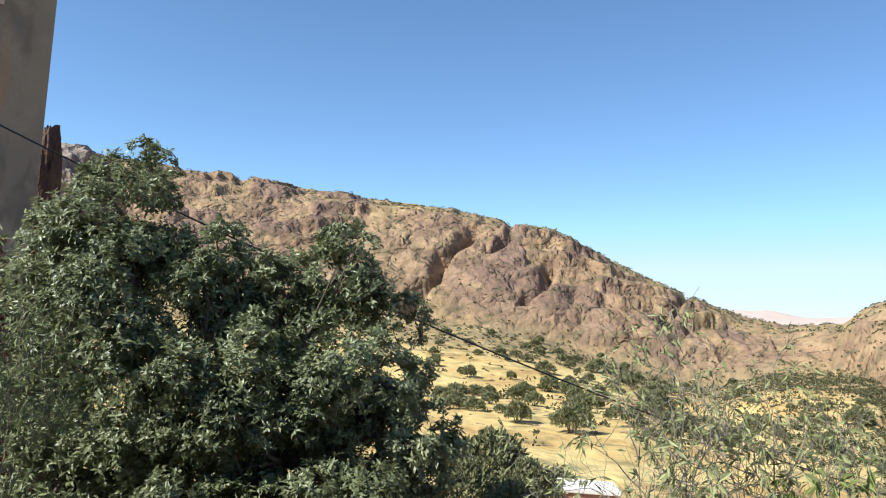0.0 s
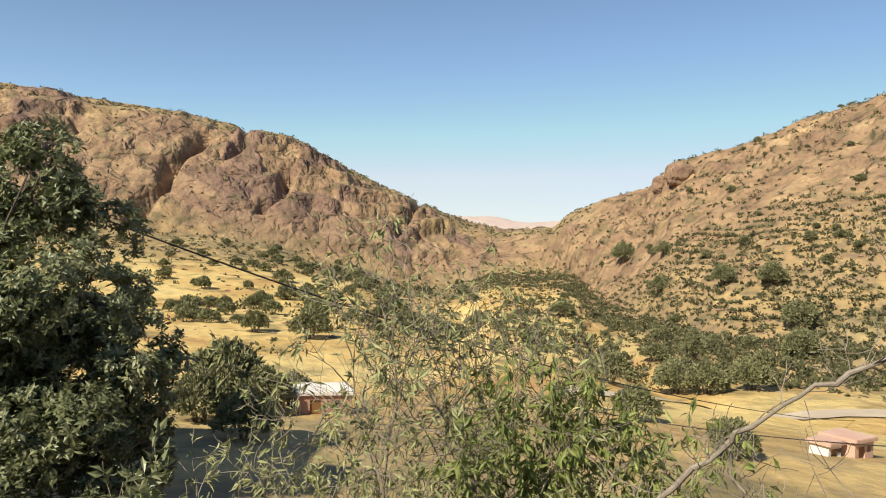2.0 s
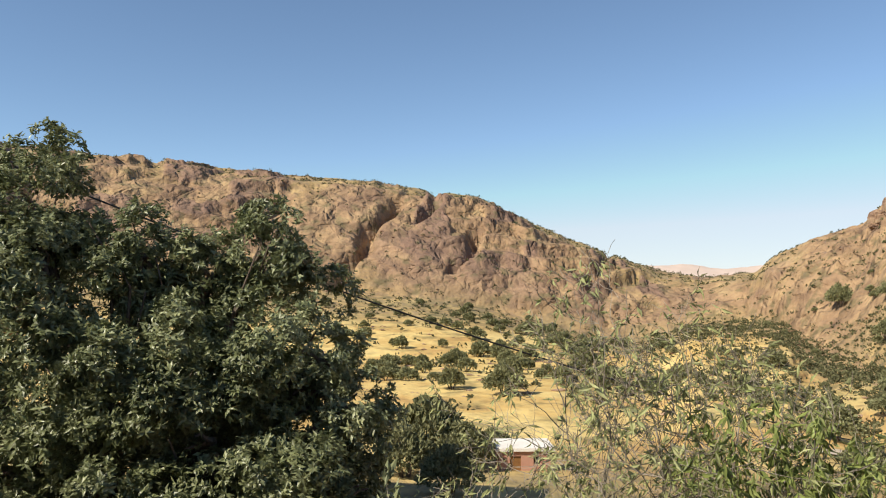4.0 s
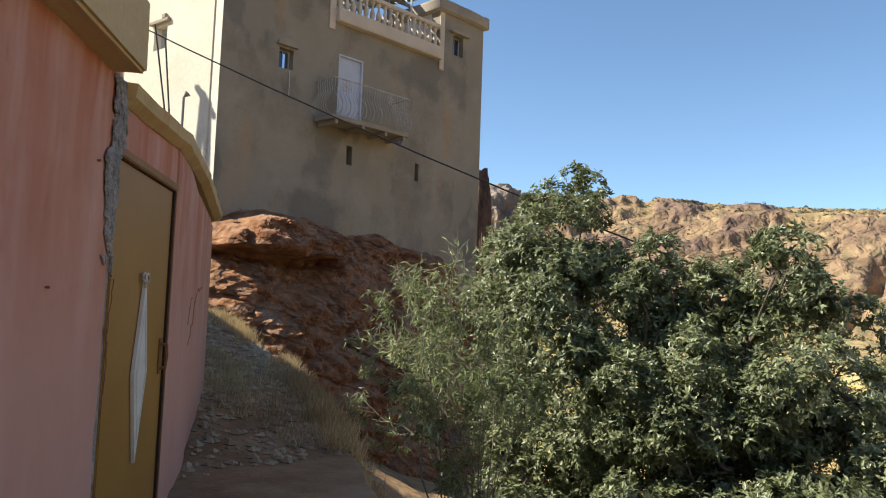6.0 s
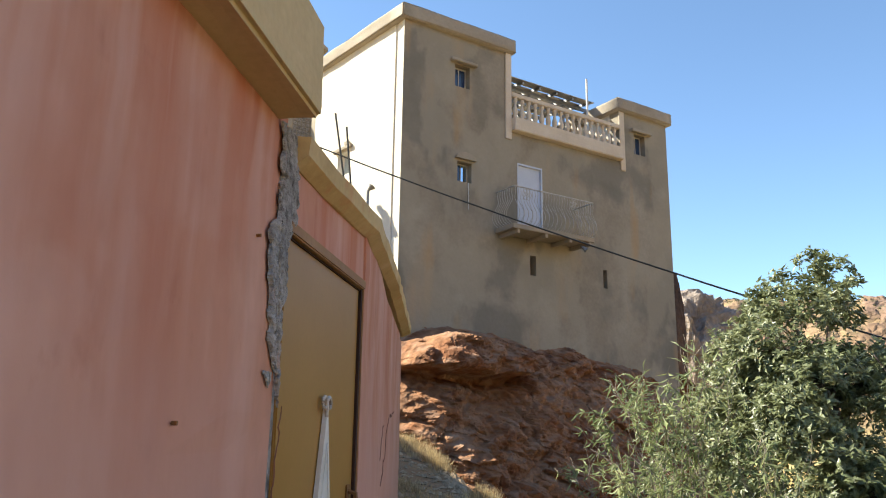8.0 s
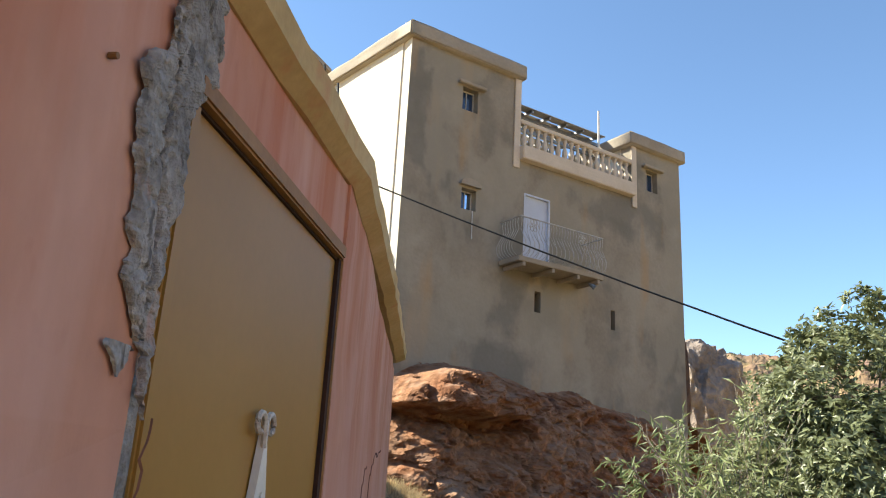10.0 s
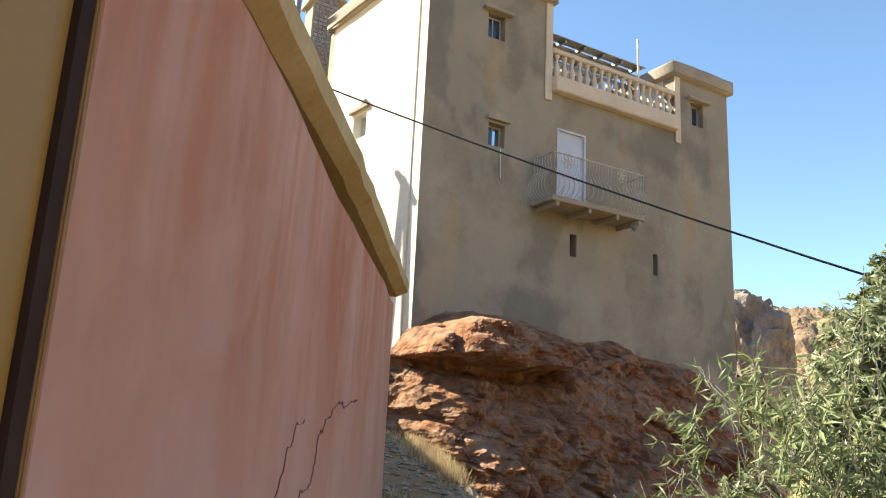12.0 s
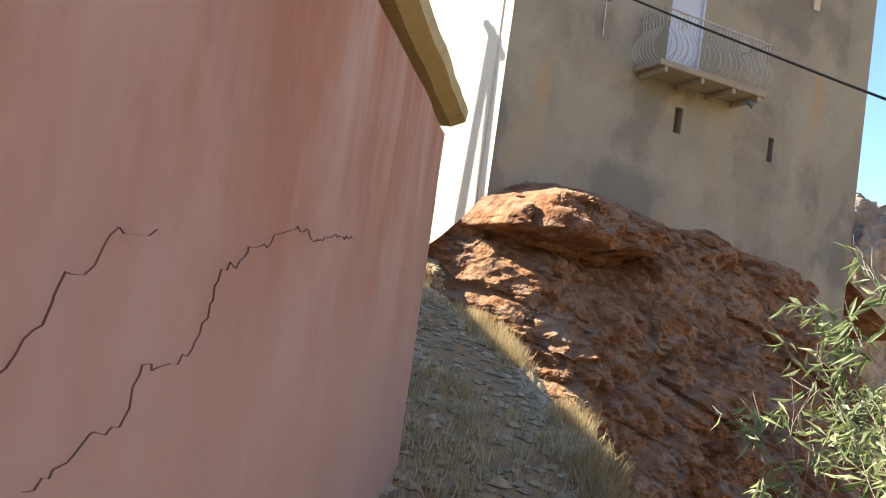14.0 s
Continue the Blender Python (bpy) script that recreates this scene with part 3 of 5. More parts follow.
def holed_wall(x0, x1, z0, z1, holes, thick, m):
    """A wall slab in the local xz plane, y from 0 to thick, with rectangular openings through it."""
    xs = sorted({x0, x1, *[h[0] for h in holes], *[h[1] for h in holes]})
    zs = sorted({z0, z1, *[h[2] for h in holes], *[h[3] for h in holes]})
    bm = bmesh.new()

    def solid(i, j):
        if not (0 <= i < len(xs) - 1 and 0 <= j < len(zs) - 1):
            return False
        cx, cz = (xs[i] + xs[i + 1]) / 2, (zs[j] + zs[j + 1]) / 2
        return not any(h[0] < cx < h[1] and h[2] < cz < h[3] for h in holes)

    cache = {}

    def vert(x, y, z):
        key = (round(x, 4), round(y, 4), round(z, 4))
        if key not in cache:
            cache[key] = bm.verts.new((x, y, z))
        return cache[key]

    for i in range(len(xs) - 1):
        for j in range(len(zs) - 1):
            if not solid(i, j):
                continue
            a, b, c, d = xs[i], xs[i + 1], zs[j], zs[j + 1]
            bm.faces.new([vert(a, 0, c), vert(b, 0, c), vert(b, 0, d), vert(a, 0, d)])
            bm.faces.new([vert(a, thick, c), vert(a, thick, d), vert(b, thick, d), vert(b, thick, c)])
            for cond, p, q in ((solid(i - 1, j), (a, d), (a, c)), (solid(i + 1, j), (b, c), (b, d)), (solid(i, j - 1), (a, c), (b, c)), (solid(i, j + 1), (b, d), (a, d))):
                if not cond:
                    bm.faces.new([vert(p[0], 0, p[1]), vert(p[0], thick, p[1]), vert(q[0], thick, q[1]), vert(q[0], 0, q[1])])
    bmesh.ops.transform(bm, matrix=m, verts=bm.verts)
    return bm


house = thing("house", "tall grey-brown plastered house with two towers, standing on red rock", "house", at=(13.7, 20, 3.5))


def hp(name, bm, mat, parent=None, label="", smooth=False):
    """A part of the house, in world coordinates."""
    ob = part(name, bm, mat, parent or house, label, smooth)
    ob.matrix_parent_inverse = Matrix.Translation(-Vector(house.location))
    if parent is not None and parent is not house:
        ob.matrix_parent_inverse = Matrix.Identity(4)
    return ob


FRONT = pose(0, FY, 0)
WIN_UL = (10.15, 10.66, 10.80, 11.47)
WIN_ML = (10.26, 10.74, 7.98, 8.56)
WIN_UR = (17.33, 17.85, 10.27, 10.98)
SLIT_A = (12.82, 13.04, 5.62, 6.2)
SLIT_B = (15.71, 15.88, 5.56, 6.14)
BDOOR = (12.37, 13.32, 6.80, 8.93)
hp("wall", holed_wall(HX0, 12.1, 1.5, 12.34, [WIN_UL, WIN_ML], 0.4, FRONT), M_PLASTER, label="grey-brown plastered tower wall with stains")
hp("wall", holed_wall(12.1, 16.65, 1.5, 9.86, [SLIT_A, SLIT_B, BDOOR], 0.4, FRONT), M_PLASTER, label="grey-brown plastered middle wall with stains")
hp("wall", holed_wall(16.65, HX1, 1.5, 11.62, [WIN_UR], 0.4, FRONT), M_PLASTER, label="grey-brown plastered tower wall with stains")
# side wall, sunlight put into its paler plaster colour, and the rest of the shell
def skew(bm):
    """The side wall is not square to the front: it leans outwards to the back."""
    for v in bm.verts:
        w = min(1.0, max(0.0, (12.1 - v.co.x) / 3.64))
        v.co.x -= 0.114 * max(0, v.co.y - FY) * w
    return bm


SIDE = Matrix.Translation((HX0, FY + 0.4, 0)) @ Matrix.Rotation(radians(90), 4, "Z") @ Matrix.Diagonal((1, -1, 1, 1))
WIN_S = (19.30 - FY - 0.4, 19.95 - FY - 0.4, 8.5, 9.2)
hp("wall", skew(holed_wall(0, 4.25, 0.5, 12.34, [WIN_S], 0.4, SIDE)), M_SUNLIT_CREAM, label="plastered side wall, its colour paled for full sun")
hp("wall", box(HX1 - 0.4, HX1, FY + 0.4, 26, 1.0, 11.62), M_PLASTER)
hp("wall", box(HX0 - 0.5, 12.1, 21.42, 21.8, 0.5, 12.33), M_PLASTER)
hp("wall", box(12.1, HX1, 26, 26.4, 0.5, 11.6), M_PLASTER)
hp("wall", box(11.7, 12.1, FY + 0.4, 21.4, 9.7, 12.34), M_PLASTER, label="tower side wall above the terrace")
hp("wall", box(16.65, 17.0, FY + 0.4, 22, 9.7, 11.62), M_SUNLIT_CREAM, label="tower side wall above the terrace")
hp("roof", box(HX0 + 0.4, 11.7, FY + 0.4, 21.4, 12.0, 12.33), M_CORNICE)
hp("roof", box(17.0, HX1 - 0.4, FY + 0.4, 22, 11.3, 11.6), M_CORNICE)
hp("terrace_floor", box(12.1, 16.65, FY + 0.4, 26, 9.5, 9.8), M_CORNICE)
hp("floor_slab", box(HX0 + 0.4, HX1 - 0.4, FY + 0.4, 22, 6.6, 6.8), M_ROOM)
hp("inner_wall", box(HX0 + 0.4, HX1 - 0.4, FY + 2.4, FY + 2.5, 2, 9.5), M_ROOM)
hp("inner_wall", box(HX0 + 0.4, 11.7, FY + 2.4, FY + 2.5, 9.5, 12.1), M_ROOM)
hp("inner_wall", box(17.0, HX1 - 0.4, FY + 2.4, FY + 2.5, 9.8, 11.3), M_ROOM)


def cornice(x0, x1, y0, y1, z0, z1, out):
    bm = roughen(box(x0 - out, x1 + out, y0 - out, y1 + out, z0, z1, 0.03), 6, 0.02, 0.8)
    return bm


hp("cornice", skew(cornice(HX0, 12.1, FY, 21.5, 12.34, 12.78, 0.16)), M_CORNICE, label="heavy pale roof edge", smooth=True)
hp("cornice", cornice(16.65, HX1, FY, 22, 11.62, 12.05, 0.16), M_CORNICE, label="heavy pale roof edge", smooth=True)
# terrace parapet: ledge, posts, rail and balusters
ledge = hp("balustrade_base", roughen(box(12.14, 16.63, FY - 0.22, FY + 0.22, 9.862, 10.28, 0.02), 5, 0.01, 0.5), M_BALUSTER, label="pale plaster ledge")
hp("top_rail", box(12.14, 16.63, FY - 0.10, FY + 0.10, 10.95, 11.09, 0.02), M_BALUSTER)
hp("plaster_band", box(11.93, 12.15, FY - 0.05, FY - 0.004, 9.6, 12.33, 0.01), M_BALUSTER, label="pale plaster edge of the tower")
hp("plaster_band", box(16.64, 16.86, FY - 0.05, FY - 0.004, 9.55, 11.60, 0.01), M_BALUSTER, label="pale plaster edge of the tower")


def baluster_mesh():
    bm = bmesh.new()
    prof = [(0, 0.075), (0.05, 0.075), (0.07, 0.045), (0.16, 0.075), (0.26, 0.085), (0.36, 0.06), (0.46, 0.035), (0.56, 0.045), (0.60, 0.07), (0.665, 0.07)]
    rings = [[bm.verts.new((rr * math.cos(k * math.pi / 5), rr * math.sin(k * math.pi / 5), zz)) for k in range(10)] for zz, rr in prof]
    for a, b in zip(rings, rings[1:]):
        for k in range(10):
            bm.faces.new((a[k], a[(k + 1) % 10], b[(k + 1) % 10], b[k])).smooth = True
    bm.faces.new(rings[-1])
    bm.faces.new(rings[0][::-1])
    return bm


first = hp("baluster", baluster_mesh(), M_BALUSTER)
for i in range(17):
    ob = first if i == 0 else new("baluster", first.data)
    ob.parent, ob.matrix_parent_inverse = house, Matrix.Translation(-Vector(house.location))
    ob.location = (12.32 + i * 0.257, FY, 10.283)
# roof shelter over the terrace: posts, beams and sheet strips
for x in (12.5, 14.2, 15.7):
    hp("shelter_post", box(x, x + 0.07, 18.4, 18.47, 9.8, 12.30), M_STEEL)
for y, z in ((18.36, 12.18), (18.36, 11.75), (22.0, 12.75)):
    hp("shelter_beam", box(12.1, 16.9, y, y + 0.08, z, z + 0.10), M_STEEL)
for i in range(7):
    x = 12.2 + i * 0.72
    hp("shelter_rafter", box(-0.035, 0.035, 0, 4.2, 0, 0.08, m=Matrix.Translation((x, 18.0, 12.26)) @ Matrix.Rotation(radians(8), 4, "X")), M_STEEL)
for i in range(8):
    bm = box(12.0, 16.75, 0, 0.42, 0, 0.02, m=Matrix.Translation((0, 17.95 + i * 0.53, 12.36 + i * 0.074)) @ Matrix.Rotation(radians(8), 4, "X"))
    hp("roof_sheet", bm, M_SHEET)
hp("mast", tube([(15.78, 17.3, 9.8), (15.78, 17.3, 12.75)], 0.035, 8), M_WHITEMETAL, label="white thin mast on the terrace")


def window(x0, x1, z0, z1, y, pane, hood):
    w = hp("window", box(x0 + 0.001, x1 - 0.001, y + 0.20, y + 0.26, z0 + 0.001, z0 + 0.04), M_IRON)
    for b in (box(x0, x0 + 0.04, y + 0.2, y + 0.26, z0 + 0.04, z1), box(x1 - 0.04, x1, y + 0.2, y + 0.26, z0 + 0.04, z1), box(x0 + 0.04, x1 - 0.04, y + 0.2, y + 0.26, z1 - 0.04, z1)):
        hp("frame", b, M_IRON, w)
    mid = (x0 + x1) / 2
    for a, b_, glass in ((x0 + 0.04, mid - 0.012, M_PANE), (mid + 0.012, x1 - 0.04, pane)):
        hp("pane", box(a, b_, y + 0.22, y + 0.23, z0 + 0.04, z1 - 0.04), glass, w)
    hp("mullion", box(mid - 0.012, mid + 0.012, y + 0.2, y + 0.26, z0 + 0.04, z1 - 0.04), M_IRON, w)
    if hood:
        hp("hood", roughen(box(x0 - 0.2, x1 + 0.2, y - 0.16, y - 0.004, z1 + 0.03, z1 + 0.12, 0.015), 3, 0.012, 0.3), M_CORNICE, w)


window(*WIN_UL, FY, M_PANE, True)
window(*WIN_UR, FY, M_PANE, True)
window(*WIN_ML, FY, M_MIRROR, False)
arch = bmesh.new()
for k in range(2):
    pts = [(10.5 + 0.34 * math.cos(a), 8.62 + 0.20 * math.sin(a)) for a in [math.pi * i / 12 for i in range(13)]]
va = [arch.verts.new((x, FY - 0.12, z)) for x, z in pts]
vb = [arch.verts.new((x, FY - 0.004, z)) for x, z in pts]
for i in range(12):
    arch.faces.new((va[i], va[i + 1], vb[i + 1], vb[i]))
arch.faces.new(va)
arch.faces.new((va[0], vb[0], vb[-1], va[-1]))
arch.faces.new(vb[::-1])
hp("window_hood", arch, M_CORNICE, label="small rounded plaster hood")
hp("drain_string", tube([(10.62, FY - 0.02, 7.97), (10.63, FY - 0.03, 7.2)], 0.012, 5), M_WHITEMETAL)
for s in (SLIT_A, SLIT_B):
    hp("slit_lining", box(s[0] + 0.002, s[1] - 0.002, FY + 0.25, FY + 0.39, s[2] + 0.002, s[3] - 0.002), M_BRICK, label="exposed brick inside the slit")
# corner strip in the sun-lightened side colour
hp("plaster_band", box(HX0 - 0.008, HX0 - 0.001, FY + 0.002, FY + 0.402, 1.5, 12.335), M_SUNLIT_CREAM)
# side window
hp("window", skew(box(HX0 + 0.2, HX0 + 0.24, 19.31, 19.94, 8.51, 9.19)), M_MIRROR)
hp("window_hood", skew(roughen(box(HX0 - 0.10, HX0 - 0.004, 19.15, 20.08, 9.25, 9.36, 0.015), 2, 0.012, 0.3)), M_CORNICE)
hp("window_hood", skew(box(HX0 - 0.09, HX0 - 0.004, 19.3, 19.5, 9.362, 9.5, 0.02)), M_CORNICE)

# balcony with its door and bellied iron railing
bd = hp("balcony_door", box(BDOOR[0] + 0.03, BDOOR[1] - 0.03, FY + 0.06, FY + 0.10, BDOOR[2], BDOOR[3] - 0.03), M_BLUEDOOR, label="closed pale grey metal balcony door")
for a, b_, c, d in ((BDOOR[0], BDOOR[0] + 0.05, BDOOR[2], BDOOR[3]), (BDOOR[1] - 0.05, BDOOR[1], BDOOR[2], BDOOR[3]), (BDOOR[0] + 0.05, BDOOR[1] - 0.05, BDOOR[3] - 0.05, BDOOR[3])):
    hp("frame", box(a, b_, FY - 0.01, FY + 0.12, c, d), M_BLUEDOOR, bd)
BX0, BX1, BY = 11.55, 14.58, 15.90
hp("balcony_slab", roughen(box(BX0, BX1, BY, FY - 0.003, 6.66, 6.795, 0.012), 4, 0.012, 0.4), M_CORNICE, label="thin stained concrete balcony slab")
for x in (11.7, 12.7, 13.6, 14.35):
    hp("bracket", box(x, x + 0.10, BY + 0.02, FY - 0.003, 6.54, 6.657, 0.01), M_CORNICE)
rail_pts = [(BX0 + 0.04, FY, 7.86), (BX0 + 0.04, BY, 7.86), (BX1 - 0.04, BY, 7.86), (BX1 - 0.04, FY, 7.86)]
hp("handrail", tube(rail_pts[:2], 0.021, 6), M_IRON)
hp("handrail", tube(rail_pts[1:3], 0.021, 6), M_IRON)
hp("handrail", tube(rail_pts[2:], 0.021, 6), M_IRON)


def belly(x, y, ox, oy):
    return [(x + ox * s, y + oy * s, 6.80 + 1.06 * h) for h, s in ((0, 0.0), (0.07, 0.13), (0.18, 0.20), (0.32, 0.19), (0.5, 0.08), (0.68, -0.02), (0.85, 0.02), (1, 0))]


for i in range(30):
    x = BX0 + 0.06 + (BX1 - BX0 - 0.12) * i / 29
    hp("railing_bar", tube(belly(x, BY, 0.25 * math.sin(i * 2.1), -1.0), 0.008, 4), M_IRON)
for i in range(1, 8):
    y = BY + (FY - BY) * i / 8
    hp("railing_bar", tube(belly(BX0 + 0.04, y, -1.0, 0), 0.008, 4), M_IRON)
    hp("railing_bar", tube(belly(BX1 - 0.04, y, 1.0, 0), 0.008, 4), M_IRON)
for cx in (12.0, 13.75):
    bm = bmesh.new()
    for k in range(6):
        a = k * math.pi / 3
        pts = [(cx + (0.10 + 0.07 * math.cos(b)) * math.cos(a) - 0.07 * math.sin(b) * math.sin(a), BY - 0.03, 7.66 + (0.10 + 0.07 * math.cos(b)) * math.sin(a) + 0.07 * math.sin(b) * math.cos(a)) for b in [i * math.pi / 4 for i in range(9)]]
        tube(pts, 0.010, 4, bm)
    hp("railing_flower", bm, M_IRON, label="wrought-iron flower ornament")
hp("spotlight", tube([(14.1, 16.0, 6.5), (14.1, 15.9, 6.44), (14.16, 15.82, 6.36)], [0.03, 0.05, 0.08], 8), M_STEEL)

# ---- the chimney block and the next house behind the side wall ----
neighbour = thing("neighbour_house", "cream plastered house wall behind the tall house", "house", at=(6.5, 25, 4))


def np_(name, bm, mat, label=""):
    ob = part(name, bm, mat, neighbour, label)
    ob.matrix_parent_inverse = Matrix.Translation(-Vector(neighbour.location))
    return ob


np_("wall", roughen(box(5.6, 7.6, 24.2, 24.7, 2.5, 13.1), 4, 0.02, 1.2), M_SUNLIT_CREAM)
np_("roof_tiles", box(5.5, 7.62, 24.05, 24.8, 13.11, 13.26, 0.02), M_CORNICE)
shaft = np_("shaft", box(7.75, 8.6, 23.0, 23.7, 3, 14.25, 0.02), M_CORNICE, "brick chimney shaft with a stone cap")
gable = bmesh.new()
ga = [gable.verts.new((x, 22.86, z)) for x, z in ((7.62, 14.0), (7.70, 14.62), (8.10, 14.68), (8.86, 14.22), (8.86, 14.10), (8.10, 14.50), (7.82, 14.48), (7.76, 14.0))]
gb = [gable.verts.new((v.co.x, 23.84, v.co.z)) for v in ga]
gable.faces.new(ga)
gable.faces.new(gb[::-1])
for k in range(8):
    gable.faces.new((ga[k], gb[k], gb[(k + 1) % 8], ga[(k + 1) % 8]))
np_("cap", gable, M_CORNICE, "sloping stone cap")
np_("gable_wall", box(7.80, 8.55, 23.01, 23.69, 14.2, 14.46), M_CORNICE)
bk = None
for j in range(36):
    for i in range(5):
        if bk is None:
            bk = np_("brick", box(0, 0.125, 0, 0.03, 0, 0.115, 0.006), M_MORTAR)
            ob = bk
        else:
            ob = new("brick", bk.data)
            ob.parent, ob.matrix_parent_inverse = neighbour, bk.matrix_parent_inverse
        ob.location = (7.80 + i * 0.148, 22.972, 9.4 + j * 0.137)

# ---- the pink building beside the path ----
pink = thing("pink_building", "low pink limewashed building with ochre roof edge and cracked wall", "house", at=(0, 3, 0))
DU = Vector((0.6494, 0.7604, 0))
DN = Vector((0.7604, -0.6494, 0))
D0 = Vector((-0.10, 2.445, 0))            # door's near jamb
D1 = Vector((0.69, 3.36, 0))              # door's far jamb
CORNER = Vector((3.41, 7.69, 0))
WU = (CORNER - D1).normalized()
WN = Vector((WU.y, -WU.x, 0))


def pk(name, bm, mat, parent=None, label="", smooth=False):
    ob = part(name, bm, mat, parent or pink, label, smooth)
    if parent is None:
        ob.matrix_parent_inverse = Matrix.Translation(-Vector(pink.location))
    return ob


def frame_at(o, u, n):
    """Local x along the wall, y out of it, z up."""
    return Matrix(((u.x, n.x, 0, o.x), (u.y, n.y, 0, o.y), (0, 0, 1, 0), (0, 0, 0, 1)))


MA = frame_at(D0, DU, DN)
MB = frame_at(D1, WU, WN)
LB = (CORNER - D1).length
DW = (D1 - D0).length


def face_wall(x0, x1, z0, z1, holes, m, thick=0.35):
    return holed_wall(x0, x1, z0, z1, holes, thick, m @ Matrix.Diagonal((1, -1, 1, 1)))


pk("wall", roughen(face_wall(-9.0, -0.05, -0.6, 2.34, [], MA), 24, 0.012, 0.7), M_PINK, label="pink limewashed wall with drip streaks")
pk("wall", face_wall(0.0, DW, 1.975, 2.20, [], MA), M_PINK, label="pink lintel wall over the door")
bw = roughen(face_wall(0.0, LB, -0.9, 2.23, [], MB), 20, 0.014, 0.8, 3)
pk("wall", bw, M_PINK, label="faded pink wall with long cracks")
endm = frame_at(CORNER, Vector((-WN.x, -WN.y, 0)), Vector((WU.x, WU.y, 0)))
pk("wall", face_wall(0.36, 5.5, -0.9, 2.26, [], endm), M_PINK)
# crumbling mortar seam beside the door: a ragged patch with cracks and broken flakes
def mortar(z0, z1, zl, xl, zr, xr, seed, deep=0.012, nx=34, step=0.0055):
    zs_ = np.arange(z0, z1, step)
    end = np.clip(np.minimum((zs_ - z0) / 0.05, (z1 + 0.05 - zs_) / 0.05), 0.05, 1)
    wl_ = np.interp(zs_, zl, xl) + 0.050 * fbm(zs_ * 13, zs_ * 0 + seed, octaves=5, seed=7, gain=0.62)
    wr_ = np.interp(zs_, zr, xr) + 0.040 * fbm(zs_ * 15, zs_ * 0 + seed, octaves=5, seed=17, gain=0.62)
    mid = (wl_ + wr_) / 2
    wl_, wr_ = mid + (wl_ - mid) * end, mid + (wr_ - mid) * end
    kk = np.linspace(0, 1, nx)
    SX = wl_[:, None] + (wr_ - wl_)[:, None] * kk[None, :]
    SZ = np.repeat(zs_[:, None], nx, 1)
    c1, c2 = cells(SX * 24 + 0.5 * fbm(SX * 12, SZ * 9, octaves=3, seed=9), SZ * 15, SX * 0 + seed, 4)
    flake = np.minimum(c2 - c1, 0.22) / 0.22
    rim = np.clip(np.minimum(kk, 1 - kk) / 0.09, 0, 1)[None, :] ** 0.5
    SY = 0.010 + rim * deep * (0.55 + 0.75 * fbm(SX * 16, SZ * 11, octaves=6, seed=23, gain=0.62) + 0.5 * flake)
    line = -0.07 + 0.05 * fbm(SZ * 5, SZ * 0 + seed, octaves=4, seed=5)
    SY = SY - 0.026 * np.exp(-((SX - line) / 0.005) ** 2)
    bm = bmesh.new()
    cols = [[bm.verts.new((SX[i, k], SY[i, k], SZ[i, k])) for k in range(nx)] for i in range(len(zs_))]
    for a, b in zip(cols, cols[1:]):
        for k in range(nx - 1):
            bm.faces.new((a[k], a[k + 1], b[k + 1], b[k]))
    bmesh.ops.transform(bm, matrix=MA, verts=bm.verts)
    return bm


pk("mortar_seam", mortar(1.30, 2.30, [1.28, 1.40, 1.52, 1.62, 1.80, 1.88, 1.95, 2.05, 2.3], [-0.03, -0.06, -0.15, -0.15, -0.20, -0.20, -0.12, -0.12, -0.14], [1.28, 1.5, 1.9, 1.98, 2.06, 2.16, 2.3], [-0.02, -0.02, 0.01, 0.075, 0.05, 0.075, 0.02], 2), M_MORTAR, label="crumbled grey mortar seam")
pk("mortar_flake", mortar(1.36, 1.42, [1.3, 1.5], [-0.15, -0.14], [1.3, 1.5], [-0.07, -0.08], 5, 0.004, 12), M_MORTAR, label="smear of grey mortar")
pk("seam_filler", box(-0.05, 0.0, -0.3, -0.005, -0.6, 2.30, m=MA), M_MORTAR)
# roof edges
pk("roof_edge", roughen(box(-9.2, -0.14, -0.4, 0.15, 2.30, 2.66, 0.015, MA), 12, 0.008, 0.5), M_FASCIA, label="cream painted concrete roof edge")
pk("roof", box(-9.0, -0.3, -5.5, -0.41, 2.35, 2.6, m=MA), M_FASCIA)


def eave(path):
    """A roof edge along wall points (place, outward way, foot height, overhang), with a sloping underside."""
    bm = bmesh.new()
    rows_ = []
    for p, n, z0, out in path:
        rows_.append([bm.verts.new(Vector((p.x, p.y, z)) + n * o) for o, z in ((0.012, z0 - 0.01), (out, z0 + 0.03), (out + 0.008, z0 + 0.10), (-0.3, z0 + 0.13), (-0.3, z0 - 0.01))])
    for a, b in zip(rows_, rows_[1:]):
        for k in range(5):
            bm.faces.new((a[k], b[k], b[(k + 1) % 5], a[(k + 1) % 5]))
    bm.faces.new(rows_[0])
    bm.faces.new(rows_[-1][::-1])
    return bm


wob = random.Random(8)
path = [(D0 + DU * (0.02 + DW * k / 6), DN, 2.19 + 0.02 * k / 6, 0.065) for k in range(6)]
path += [(D1 + WU * (0.04 + (LB - 0.04) * k / 24), WN, 2.215 + 0.10 * min(1, k / 10), 0.07 + 0.03 * k / 24) for k in range(25)]
path += [(CORNER + WU * 0.13, WN, 2.32, 0.10), (CORNER + WU * 0.25, WN, 2.36, 0.09)]
path = [(p + n * wob.uniform(-0.006, 0.006), n, z + wob.uniform(-0.006, 0.006), o) for p, n, z, o in path]
pk("roof_edge", eave(path), M_TRIM, label="ochre painted roof edge, slightly wavy")
rf = bmesh.new()
